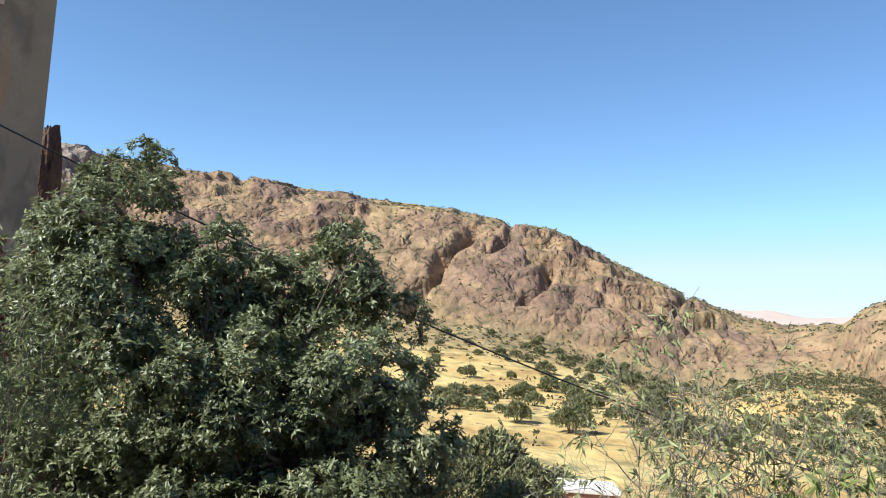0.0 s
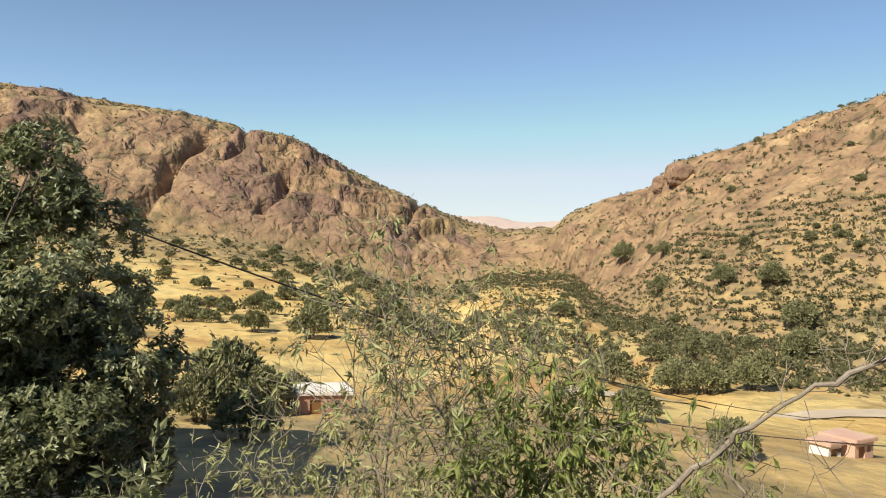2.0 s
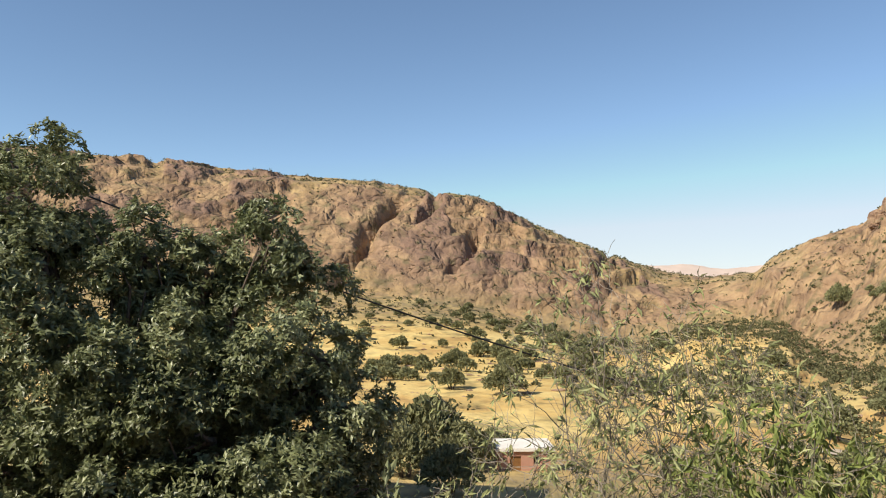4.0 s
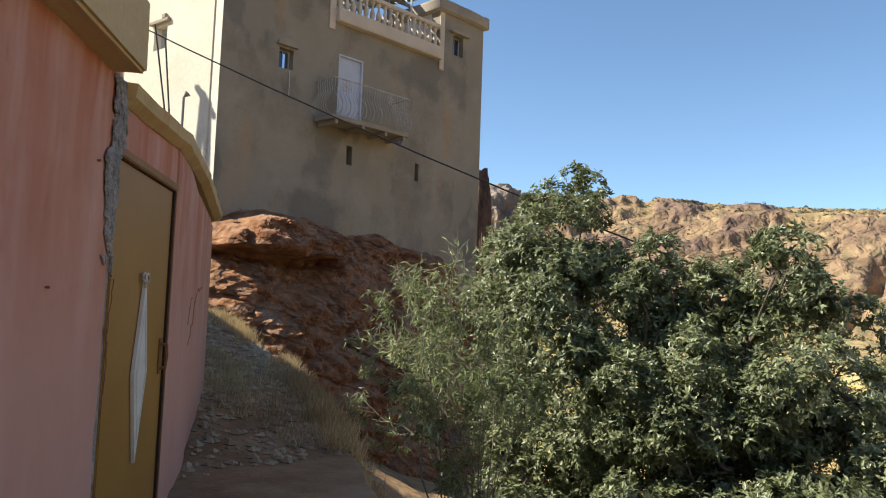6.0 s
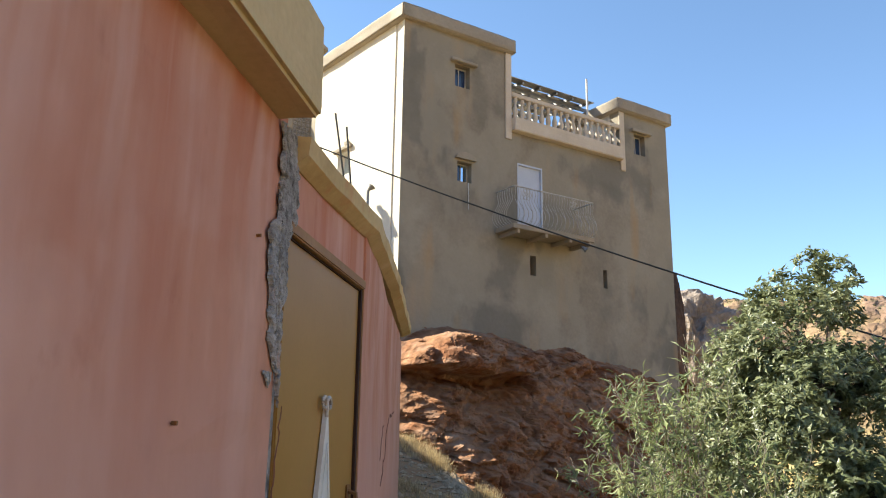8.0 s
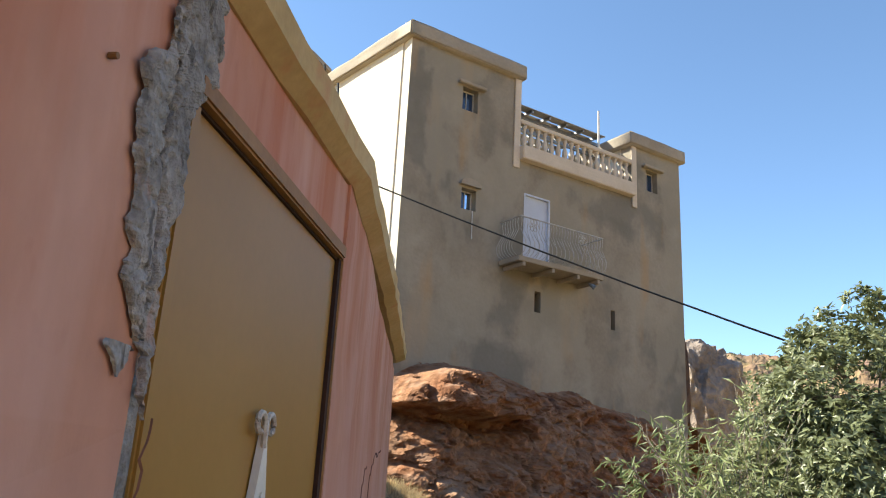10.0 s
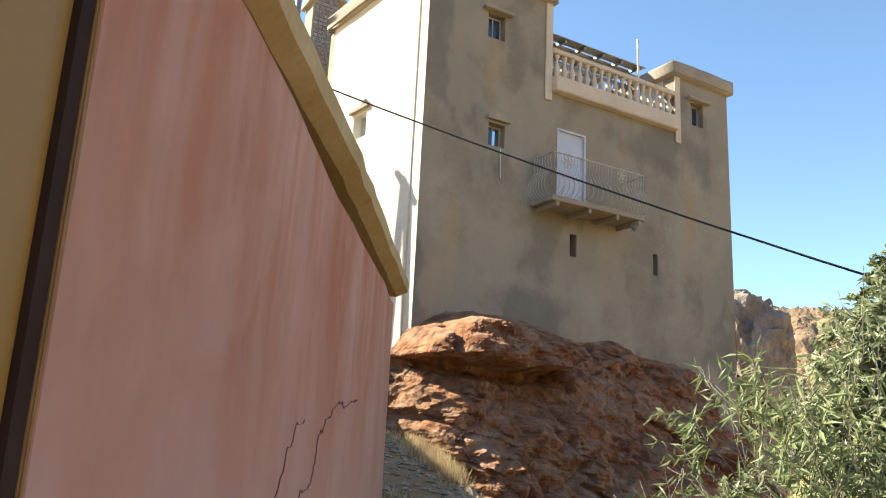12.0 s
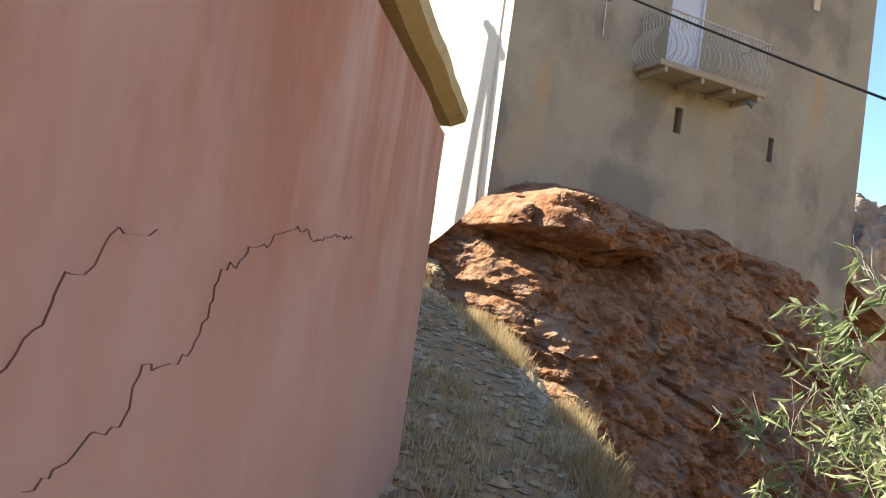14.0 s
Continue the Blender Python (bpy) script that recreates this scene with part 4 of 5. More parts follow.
vs = [rf.verts.new((p.x, p.y, 2.29)) for p in (D0 - DN * 0.2, D1 - DN * 0.2, CORNER - WN * 0.2, CORNER - WN * 5.5, D0 - DN * 5.5)]
rf.faces.new(vs)
bmesh.ops.extrude_face_region(rf, geom=rf.faces[:])
for v in vs:
    v.co.z -= 0.1
pk("roof", rf, M_FASCIA)
# the door
door = pk("door", box(0.045, DW - 0.043, -0.06, -0.012, -0.15, 1.915, m=MA), M_DOOR, label="closed mustard-yellow metal door with a white lance ornament")
pk("door_frame", box(0.0, DW - 0.02, -0.03, 0.020, 1.924, 1.972, 0.006, MA), M_DOORPOST, label="dull mustard door head")
# solid strip, its near-black colour stands for shade in the gap
pk("door_gap_shade", box(0.0, DW - 0.045, -0.05, -0.004, 1.9155, 1.9235, 0.0, MA), M_GAP_SHADE, label="dark strip for the shaded gap over the door")
pk("door_frame", box(0.0, 0.042, -0.12, 0.006, -0.15, 1.915, 0.006, MA), M_DOOR)
# no frame but a strip with the side gap's shade as its colour
pk("door_frame", box(DW - 0.042, DW - 0.012, -0.12, 0.002, -0.15, 1.972, 0.0, MA), M_GAP_SHADE, label="dark strip for the shaded gap beside the door")
pk("door_frame", box(DW - 0.0115, DW + 0.004, -0.12, 0.007, -0.15, 1.972, 0.003, MA), M_DOORPOST, label="dull mustard door post")
pk("inner_wall", box(0.0, DW, -0.5, -0.46, -0.3, 2.2, m=MA), M_ROOM)


def dpart(name, bm, mat, label=""):
    bmesh.ops.transform(bm, matrix=MA, verts=bm.verts)
    return part(name, bm, mat, door, label)


# lance ornament: a long flat lozenge with two curls on top
LX = 0.615
lz = bmesh.new()
outline = [(LX + 0.006, 1.33), (LX + 0.130, 0.80), (LX, 0.30), (LX - 0.125, 0.80)]
fr = [lz.verts.new((x, 0.012, z)) for x, z in outline]
bk_ = [lz.verts.new((x, -0.008, z)) for x, z in outline]
lz.faces.new(fr)
for i in range(4):
    lz.faces.new((fr[i], fr[(i + 1) % 4], bk_[(i + 1) % 4], bk_[i]))
dpart("lance_plate", lz, M_WHITEMETAL, "white flat lozenge plate")
for s in (0.72,):
    pts = [(LX + (x - LX) * s, 0.016, 0.78 + (z - 0.78) * s) for x, z in outline]
    dpart("lance_rib", tube(pts + pts[:1], 0.0025, 5), M_WHITEMETAL)
for sgn in (-1, 1):
    pts = [(LX, 0.008, 1.28)]
    for k in range(15):
        a = math.radians(-20 + 22 * k)
        rr = 0.034 - 0.0012 * k
        pts.append((LX + sgn * (0.036 - rr * math.cos(a)), 0.008, 1.335 + rr * math.sin(a)))
    dpart("curl", tube(pts, 0.008, 6), M_RUST, "curled white iron scroll with rust")
dpart("handle", tube([(DW - 0.12, -0.015, 0.95), (DW - 0.12, 0.03, 0.94), (DW - 0.12, 0.035, 0.86), (DW - 0.12, 0.03, 0.80), (DW - 0.12, -0.015, 0.79)], 0.012, 6), M_DOORFRAME, "brown door pull")
dpart("handle_plate", box(DW - 0.15, DW - 0.09, -0.011, -0.004, 0.76, 0.98, 0.002), M_DOORFRAME)


def crack(name, pts, m, width=0.0008):
    """A dark crack, a thin jagged sliver in the wall."""
    bm = bmesh.new()
    r_ = random.Random(len(pts))
    line = []
    for (x0, z0), (x1, z1) in zip(pts, pts[1:]):
        n = max(2, int(math.hypot(x1 - x0, z1 - z0) / 0.02))
        for k in range(n):
            t = k / n
            line.append((x0 + (x1 - x0) * t + r_.uniform(-0.010, 0.010), z0 + (z1 - z0) * t + r_.uniform(-0.010, 0.010)))
    prev = None
    for i, (x, z) in enumerate(line):
        w = width * (0.35 + 0.65 * r_.random()) * min(1, i / 6, (len(line) - 1 - i) / 6 + 0.05)
        cur = [bm.verts.new((x - w * 0.6, 0.019, z - w)), bm.verts.new((x, 0.0235, z)), bm.verts.new((x + w * 0.6, 0.019, z + w))]
        if prev:
            bm.faces.new((prev[0], cur[0], cur[1], prev[1]))
            bm.faces.new((prev[1], cur[1], cur[2], prev[2]))
        prev = cur
    bmesh.ops.transform(bm, matrix=m, verts=bm.verts)
    return pk(name, bm, M_CRACK, label="thin dark crack")


crack("crack", [(1.38, 1.04), (1.47, 1.11), (1.49, 1.17), (1.57, 1.20), (1.61, 1.26), (1.69, 1.25), (1.75, 1.27)], MB)
crack("crack", [(1.48, 0.86), (1.65, 0.92), (1.73, 0.93), (1.75, 0.98), (1.77, 1.02), (1.85, 1.01), (1.96, 1.04), (2.01, 1.13), (2.04, 1.21), (2.15, 1.24), (2.17, 1.28), (2.26, 1.28), (2.36, 1.33), (2.58, 1.36), (2.65, 1.33), (2.88, 1.37), (3.17, 1.39)], MB)
crack("crack", [(0.0, 1.30), (-0.04, 1.05), (-0.02, 0.82), (-0.06, 0.72), (-0.05, 0.62)], MA, 0.005)
for s_ in (-0.75, -0.28):
    pk("wall_hole", tube([Vector((s_, 0.001, 1.24 + 0.6 * (s_ > -0.5))), Vector((s_, 0.016, 1.24 + 0.6 * (s_ > -0.5)))], 0.006, 7), M_DOORFRAME).data.transform(MA)
# iron starter bars on the roof
for x, top, z in ((1.42, 1.22, 3.61), (1.45, 1.32, 3.52)):
    pk("rebar", tube([(x, 5.0, 2.3), (x - 0.03, 5.0, 2.7), (top, 5.0, z)], 0.008, 6), M_CABLE, label="dark starter bar on the roof")
pk("insulator", tube([(1.50, 4.95, 2.38), (1.50, 4.95, 3.02), (1.53, 4.94, 3.06)], [0.012, 0.012, 0.03], 8), M_STEEL, label="cable bracket on the roof edge")

# ---- an unseen plain block up the slope, added to shade the path's far end ----
blocker = thing("path_shade_block", "unseen plastered block added up the slope behind the low building for shade", "house", at=(-4, 16, 1))
UPM = Matrix.Translation((-0.7, 11.9, 0)) @ Matrix.Rotation(radians(66.5), 4, "Z")
for nm, b in (("wall", box(0, 8.0, 0, 0.4, 0, 6.75, m=UPM)), ("wall", box(0, 8.0, 4.6, 5.0, 0, 6.75, m=UPM)), ("wall", box(0, 0.4, 0.4, 4.6, 0, 6.75, m=UPM)), ("wall", box(7.6, 8.0, 0.4, 4.6, 0, 6.75, m=UPM)), ("roof", box(0.4, 7.6, 0.4, 4.6, 6.35, 6.7, m=UPM))):
    o_ = part(nm, b, M_PLASTER, blocker)
    o_.matrix_parent_inverse = Matrix.Translation(-Vector(blocker.location))

# ---- the double pole whose shadow falls on the side wall ----
pole = thing("utility_pole", "wooden double utility pole standing behind the low building", "pole", at=(5.43, 20.6, 2.6))
for dx in (-0.28, 0.28):
    o_ = part("pole_leg", tube([(5.43 + dx * 1.6, 20.6, 2.6), (5.43 + dx * 0.25, 20.6, 10.5)], [0.12, 0.09], 9), M_BARK, pole)
    o_.matrix_parent_inverse = Matrix.Translation(-Vector(pole.location))
o_ = part("crossarm", box(5.1, 5.76, 20.52, 20.68, 10.3, 10.42), M_BARK, pole)
o_.matrix_parent_inverse = Matrix.Translation(-Vector(pole.location))


# ---- the red rock under the house ----
def build_rock():
    """A weathered rock face under a flat overhanging slab: a sheet over x and height, pushed out in bands and blocks."""
    us = np.linspace(6.4, 21.5, 620)
    ts = np.linspace(0, 1, 400)
    U, t = np.meshgrid(us, ts, indexing="ij")
    top = np.interp(U, [6.4, 7.2, 7.8, 8.5, 9.3, 10.3, 11.0, 12.0, 12.8, 13.3, 14.1, 15.0, 15.8, 17.3, 18.9, 21.5], [1.2, 2.1, 2.7, 3.6, 4.1, 4.25, 4.05, 3.95, 3.6, 3.7, 4.0, 3.6, 3.5, 3.4, 3.45, 2.0])
    top = top - 0.12 + 0.10 * fbm(U * 1.7, U * 0, octaves=4, seed=14)
    Z = -3.6 + t * (top + 3.6)
    lead = np.interp(U, [6.4, 8.5, 12, 16, 19, 21.5], [0.3, 0.0, 0.0, 0.3, 0.8, 1.4])
    depth = np.interp(Z, [-3.6, -1.5, 0.5, 1.8, 2.5, 3.0, 3.5, 4.2], [4.6, 3.6, 2.45, 1.6, 1.2, 0.95, 0.6, 0.1]) - lead
    flank = np.interp(U, [6.4, 7.0, 7.6, 8.3, 9.2, 17, 21.5], [-3.8, -2.5, -1.5, -0.6, 0, 0, -2.2])
    n1 = fbm(U / 2.6, Z / 2.0, octaves=5, seed=101, ridged=True)
    n2 = fbm((U * 0.8 + Z * 0.6) / 1.1, (Z * 0.8 - U * 0.6) / 0.5, octaves=6, seed=120, gain=0.58, ridged=True)
    n3 = fbm(U * 3.1, Z * 3.4, octaves=5, seed=131, gain=0.62)
    # beds that dip to the right, broken into angular blocks
    dip = Z + U * 0.42 + 0.30 * n1 + 0.10 * n3
    bed = dip * 1.55
    bf = bed - np.floor(bed)
    step = lattice(np.floor(bed).astype(np.int64), np.floor(U * 0.5 + 0.8 * n1).astype(np.int64), 0, 77)
    shelfy = np.clip(bf / 0.75, 0, 1) - np.clip((bf - 0.82) / 0.10, 0, 1)
    c1, c2 = cells(U / 1.5 + 0.4 * n1, dip / 0.85, U * 0, 61)
    c3, c4 = cells(U / 0.52 + 0.3 * n2, dip / 0.34, U * 0, 62)
    c5, c6 = cells(U / 3.2 + 0.3 * n1, Z / 2.0 - U * 0.3, U * 0, 66)
    push = 0.34 * n1 + 0.15 * n2 + 0.13 * n3 + 0.13 * step * np.clip(0.6 + n1, 0, 1) + 0.06 * shelfy
    push = push + 0.7 * np.minimum(c6 - c5, 0.3) + 0.40 * np.minimum(c2 - c1, 0.4) + 0.27 * np.minimum(c4 - c3, 0.35) - 0.5
    # the slab: thick at its head, thinning to a rounded nose, with a shadowed groove beneath
    foot = np.interp(U, [7.5, 8.6, 10.3, 11.3, 11.9], [2.62, 2.66, 2.50, 2.58, 2.85]) + 0.05 * n3 + 0.03 * n2
    roof_ = np.interp(U, [7.2, 8.2, 9.5, 10.5, 11.4, 11.9], [3.12, 3.45, 3.68, 3.60, 3.32, 3.0]) + 0.05 * n2
    h = np.clip((Z - foot) / np.maximum(roof_ - foot, 0.05), -1, 2)
    ends = np.clip((U - 8.0) / 0.35, 0, 1) * np.clip((12.05 - U) / 0.4, 0, 1)
    lip = np.clip(h / 0.10, 0, 1) ** 0.5 * np.clip((1.12 - h) / 0.32, 0, 1) ** 0.5
    cleft = np.exp(-((U - 8.75 - 0.25 * (Z - 3) - 0.1 * n3) / 0.07) ** 2)
    slab = ends ** 0.5 * lip * (0.95 + 0.10 * n1 + 0.07 * n3 + 0.10 * np.minimum(c4 - c3, 0.35)) - 0.30 * cleft * lip * ends
    groove = ends * np.exp(-((Z - foot + 0.14) / 0.13) ** 2) * 0.38
    edge = np.clip((1 - t) / 0.05, 0, 1)
    calm = 1 - 0.3 * np.clip(ends * lip, 0, 1)
    Y = FY - (depth + push * calm + flank + slab - groove) * edge + 0.12 * (1 - edge)
    verts = np.stack([U + 0.10 * n2 * edge, Y, Z + 0.05 * n2 * edge], -1).reshape(-1, 3)
    a, b = U.shape
    i, j = np.meshgrid(np.arange(a - 1), np.arange(b - 1), indexing="ij")
    faces = np.stack([i * b + j, (i + 1) * b + j, (i + 1) * b + j + 1, i * b + j + 1], -1).reshape(-1, 4)
    ob = mesh_from("rock_outcrop", verts, faces, M_ROCK, False)
    return tagged(ob, "weathered red-orange rock face with an overhanging slab under the house", "rock", kind="structure")


build_rock()


def boulder(name, c, size, seed, label, rot=0.0, mat=None, sub=5):
    bm = bmesh.new()
    bmesh.ops.create_icosphere(bm, subdivisions=sub, radius=1)
    m = Matrix.Translation(c) @ Matrix.Rotation(rot, 4, "Y") @ Matrix.Diagonal((*size, 1))
    for v in bm.verts:
        p = v.co.copy()
        q = Vector([math.copysign(abs(a) ** 0.62, a) for a in p])
        d = 1 + 0.14 * noise.fractal(p * 1.6 + Vector((seed, 0, 0)), 0.7, 2.1, 6) - 0.10 * abs(noise.noise(p * 4 + Vector((0, seed, 0))))
        v.co = m @ (q * d * 0.92)
    ob = part(name, bm, mat or M_ROCK, smooth=False)
    return tagged(ob, label, "boulder", "boulders on the rock")




# ---- leaves ----
def leaf_cloud(name, centres, dirs, length, width, mat, rng_, parent=None, fold=0.25, spread=0.9, droop=0.0, face=None):
    """Folded four-corner leaves at centres, pointing roughly along dirs."""
    n = len(centres)
    d = dirs + rng_.normal(0, spread, (n, 3))
    d[:, 2] -= droop
    d /= np.linalg.norm(d, axis=1, keepdims=True) + 1e-9
    s = np.cross(d, rng_.normal(0, 1, (n, 3)) if face is None else face + rng_.normal(0, 0.45, (n, 3)))
    s /= np.linalg.norm(s, axis=1, keepdims=True) + 1e-9
    u = np.cross(s, d)
    L = (length * rng_.uniform(0.65, 1.25, n))[:, None]
    W = (width * rng_.uniform(0.7, 1.2, n))[:, None]
    base = centres
    v = np.stack([base, base + d * L * 0.45 + s * W * 0.5 + u * W * fold, base + d * L - u * L * 0.12, base + d * L * 0.45 - s * W * 0.5 + u * W * fold, base + d * L * 0.5], 1).reshape(-1, 3)
    k = np.arange(n)[:, None] * 5
    faces = np.concatenate([k + np.array([[0, 1, 4]]), k + np.array([[1, 2, 4]]), k + np.array([[2, 3, 4]]), k + np.array([[3, 0, 4]])])
    return mesh_from(name, v, faces, mat, False, parent)


def limb(p0, p1, r0, r1, rng_, bends=5, wob_=0.12):
    pts = []
    for i in range(bends + 1):
        t = i / bends
        p = Vector(p0).lerp(Vector(p1), t)
        if 0 < i < bends:
            p += Vector(rng_.normal(0, wob_, 3)) * (Vector(p1) - Vector(p0)).length * 0.35
        pts.append(p)
    return pts, [r0 + (r1 - r0) * i / bends for i in range(bends + 1)]


def broad_tree(base, lobes, leaves, leaf_len, label, seed, mat=None, clump=0.26):
    """A broad evergreen: trunk, limbs into every lobe, and clumps of leaf sprays set on the lobes' outer shells."""
    r_ = np.random.default_rng(seed)
    tree = thing("tree", label, "tree", at=base)
    inv = Matrix.Translation(-Vector(base))
    bm = bmesh.new()
    fork = Vector(base) + Vector((0.1, 0.1, 1.4))
    tube([base, Vector(base) + Vector((0.12, 0.0, 0.7)), fork], [0.34, 0.27, 0.25], 10, bm)
    wood = part("trunk", bm, M_BARK, tree, smooth=True)
    wood.matrix_parent_inverse = inv
    cs, ds, fs = [], [], []
    total = sum(a * b + b * c + a * c for *_, a, b, c in lobes)
    for x, y, z, a, b, c in lobes:
        ctr = Vector((x, y, z))
        bm = bmesh.new()
        pts, rad = limb(fork, ctr, 0.15, 0.06, r_)
        tube(pts, rad, 7, bm)
        for k in range(9):
            e = ctr + Vector(r_.normal(0, 0.34, 3)) * Vector((a, b, c)).length * 0.5
            pts, rad = limb(pts[int(r_.integers(2, len(pts)))] if k else ctr, e, 0.045, 0.012, r_, 4)
            tube(pts, rad, 5, bm)
            pts = [fork.lerp(ctr, q / 5) for q in range(6)]
        lm = part("limb", bm, M_BARK, tree)
        lm.matrix_parent_inverse = inv
        nl = int(leaves * (a * b + b * c + a * c) / total)
        per = 12
        k = nl // per
        m_ = 30
        ds_ = r_.normal(0, 1, (m_, 3))
        ds_ /= np.linalg.norm(ds_, axis=1, keepdims=True)
        sub = np.array(ctr) + ds_ * r_.uniform(0.45, 0.88, (m_, 1)) * np.array([a, b, c])
        size = r_.uniform(0.20, 0.38, m_) * (a + b + c) / 3
        pick = r_.integers(0, m_, k)
        dirs = r_.normal(0, 1, (k, 3)) + 0.6 * ds_[pick] + np.array([0, 0, 0.3])
        dirs /= np.linalg.norm(dirs, axis=1, keepdims=True)
        shell = r_.uniform(0.5, 1.0, k) ** 0.35 * (1 + 0.25 * fbm(dirs[:, 0] * 3 + x, dirs[:, 1] * 3 + y, dirs[:, 2] * 3, 2, seed))
        cc = sub[pick] + dirs * (shell * size[pick])[:, None]
        # a rosette: leaves spread round the tip of a shoot that points out and up
        shoot = dirs + np.array([0, 0, 0.5]) + r_.normal(0, 0.25, (k, 3))
        shoot /= np.linalg.norm(shoot, axis=1, keepdims=True)
        ray = r_.normal(0, 1, (k, per, 3))
        ray -= (ray * shoot[:, None, :]).sum(2, keepdims=True) * shoot[:, None, :]
        ray /= np.linalg.norm(ray, axis=2, keepdims=True) + 1e-9
        back = r_.uniform(0, clump * 0.55, (k, per, 1))
        cs.append((cc[:, None, :] - shoot[:, None, :] * back).reshape(-1, 3))
        ds.append((ray + shoot[:, None, :] * r_.uniform(0.0, 0.7, (k, per, 1))).reshape(-1, 3))
        fs.append(np.repeat(shoot[:, None, :], per, 1).reshape(-1, 3))
    crown = leaf_cloud("crown", np.concatenate(cs), np.concatenate(ds), leaf_len, leaf_len * 0.40, mat or M_LEAF, r_, tree, fold=0.12, spread=0.16, face=np.concatenate(fs))
    crown.matrix_parent_inverse = inv
    return tree


broad_tree((9.8, 4.6, -4.4), [
    (9.4, 6.0, 1.0, 1.9, 1.7, 2.3), (9.25, 6.3, 2.45, 1.1, 1.0, 1.4), (8.9, 7.3, 0.4, 1.3, 1.2, 1.8), (10.2, 3.0, 0.4, 1.9, 1.6, 1.9), (10.2, 3.0, 1.95, 0.8, 0.8, 0.9),
    (9.3, 4.6, 0.0, 1.7, 1.6, 2.2), (8.6, 4.5, -1.8, 1.6, 1.7, 1.5), (9.5, 2.4, -1.3, 1.4, 1.3, 1.6), (9.6, 1.65, -1.7, 0.95, 0.9, 1.05), (8.6, 2.8, -2.4, 1.4, 1.25, 1.2), (8.4, 6.3, -1.6, 1.5, 1.6, 1.6), (9.9, 1.45, -0.6, 0.75, 0.75, 0.8),
    (9.7, 4.75, 1.75, 1.05, 1.0, 0.95), (10.0, 3.8, 1.45, 0.95, 0.95, 0.85), (10.0, 2.1, 0.25, 0.9, 0.8, 0.85), (8.9, 3.2, -0.8, 1.3, 1.3, 1.4), (8.8, 3.9, 0.1, 1.1, 1.1, 1.3)],
    215000, 0.112, "large dense evergreen tree with dark glossy leaves below the house", 12)

# ---- cables ----
CU = [(-7, 9.4), (-4, 7.4), (0, 4.9), (4.7, 2.28), (11.4, -0.45), (24, -5.0), (40, -9.6), (60, -14.2)]


def cable(name, off, label, r0=0.023):
    us = np.linspace(CU[0][0], CU[-1][0], 60)
    cz = np.polyfit([c[0] for c in CU], [c[1] for c in CU], 4)
    bm = tube([(8 + u + off[0], 10.47 - 1.01 * u + off[1], float(np.polyval(cz, u)) + off[2]) for u in us], [float(r0 * (0.6 + 0.5 * min(1, max(0, (u + 4) / 20)))) for u in us], 5)
    return tagged(part(name, bm, M_CABLE), label, "cable")


cable("power_cable", (0, 0, 0), "black sagging overhead cable across the valley")


# ---- branching plants near the path ----
def grow(bm, p, d, length, r0, depth, rng_, sites, spread=0.55, lift=0.25, kids=(3, 5), bend=0.18, min_r=0.0022):
    """One branch with side branches; leaf sites (place, way) are collected along the last twigs."""
    n = 5
    pts, q = [Vector(p)], Vector(d).normalized()
    for i in range(n):
        q = (q + Vector(rng_.normal(0, bend, 3)) + Vector((0, 0, lift * 0.25))).normalized()
        pts.append(pts[-1] + q * length / n)
    tube(pts, [max(min_r, r0 * (1 - 0.75 * i / n)) for i in range(n + 1)], 5 if r0 > 0.008 else 3, bm)
    if depth == 0:
        for i in range(1, n + 1):
            w = (pts[i] - pts[i - 1]).normalized()
            sites.extend([(pts[i] - w * length / n * rng_.random(), w) for _ in range(2)])
        return
    for _ in range(int(rng_.integers(*kids))):
        t = 1 + int(rng_.integers(1, n))
        side = Vector(rng_.normal(0, 1, 3)).normalized()
        w = (pts[t] - pts[t - 1]).normalized()
        grow(bm, pts[t], (w * (1 - spread) + side * spread).normalized(), length * rng_.uniform(0.45, 0.72), r0 * 0.5, depth - 1, rng_, sites, spread, lift, kids, bend, min_r)
    grow(bm, pts[-1], q, length * 0.5, r0 * 0.4, depth - 1, rng_, sites, spread, lift, kids, bend, min_r)


def slender_tree(name, base, tips, label, category, seed, wood, leaf_mat, leaf_len, leaf_wid, keep, droop, r0=0.035, depth=3, spread=0.5, per_site=2):
    """A many-stemmed small tree: stems rise from the base towards the tips and break into twigs."""
    r_ = np.random.default_rng(seed)
    tree = thing(name, label, category, at=base)
    inv = Matrix.Translation(-Vector(base))
    cs, ds = [], []
    for tip in tips:
        bm, sites = bmesh.new(), []
        v = Vector(tip) - Vector(base)
        mid = Vector(base) + v * 0.5 + Vector(r_.normal(0, 0.10, 3)) * v.length * 0.4
        pts = [Vector(base) + Vector(r_.normal(0, 0.05, 3)), mid, Vector(base) + v * 0.72]
        tube(pts, [r0, r0 * 0.75, r0 * 0.55], 7, bm)
        for k in range(3):
            s = pts[1].lerp(pts[2], k / 2)
            w = v.normalized() + Vector(r_.normal(0, 0.30 if k < 2 else 0.05, 3))
            grow(bm, s, w, v.length * (0.30 if k < 2 else 0.20), r0 * 0.5, depth, r_, sites, spread)
        st = part("stem", bm, wood, tree)
        st.matrix_parent_inverse = inv
        sel = [s for s in sites if r_.random() < keep]
        for s, w in sel:
            for _ in range(per_site):
                cs.append(s)
                ds.append(w)
    if cs:
        lv = leaf_cloud("leaves", np.array([list(c) for c in cs]), np.array([list(d) for d in ds]) * 0.7, leaf_len, leaf_wid, leaf_mat, r_, tree, fold=0.3, spread=0.5, droop=droop)
        lv.matrix_parent_inverse = inv
    return tree


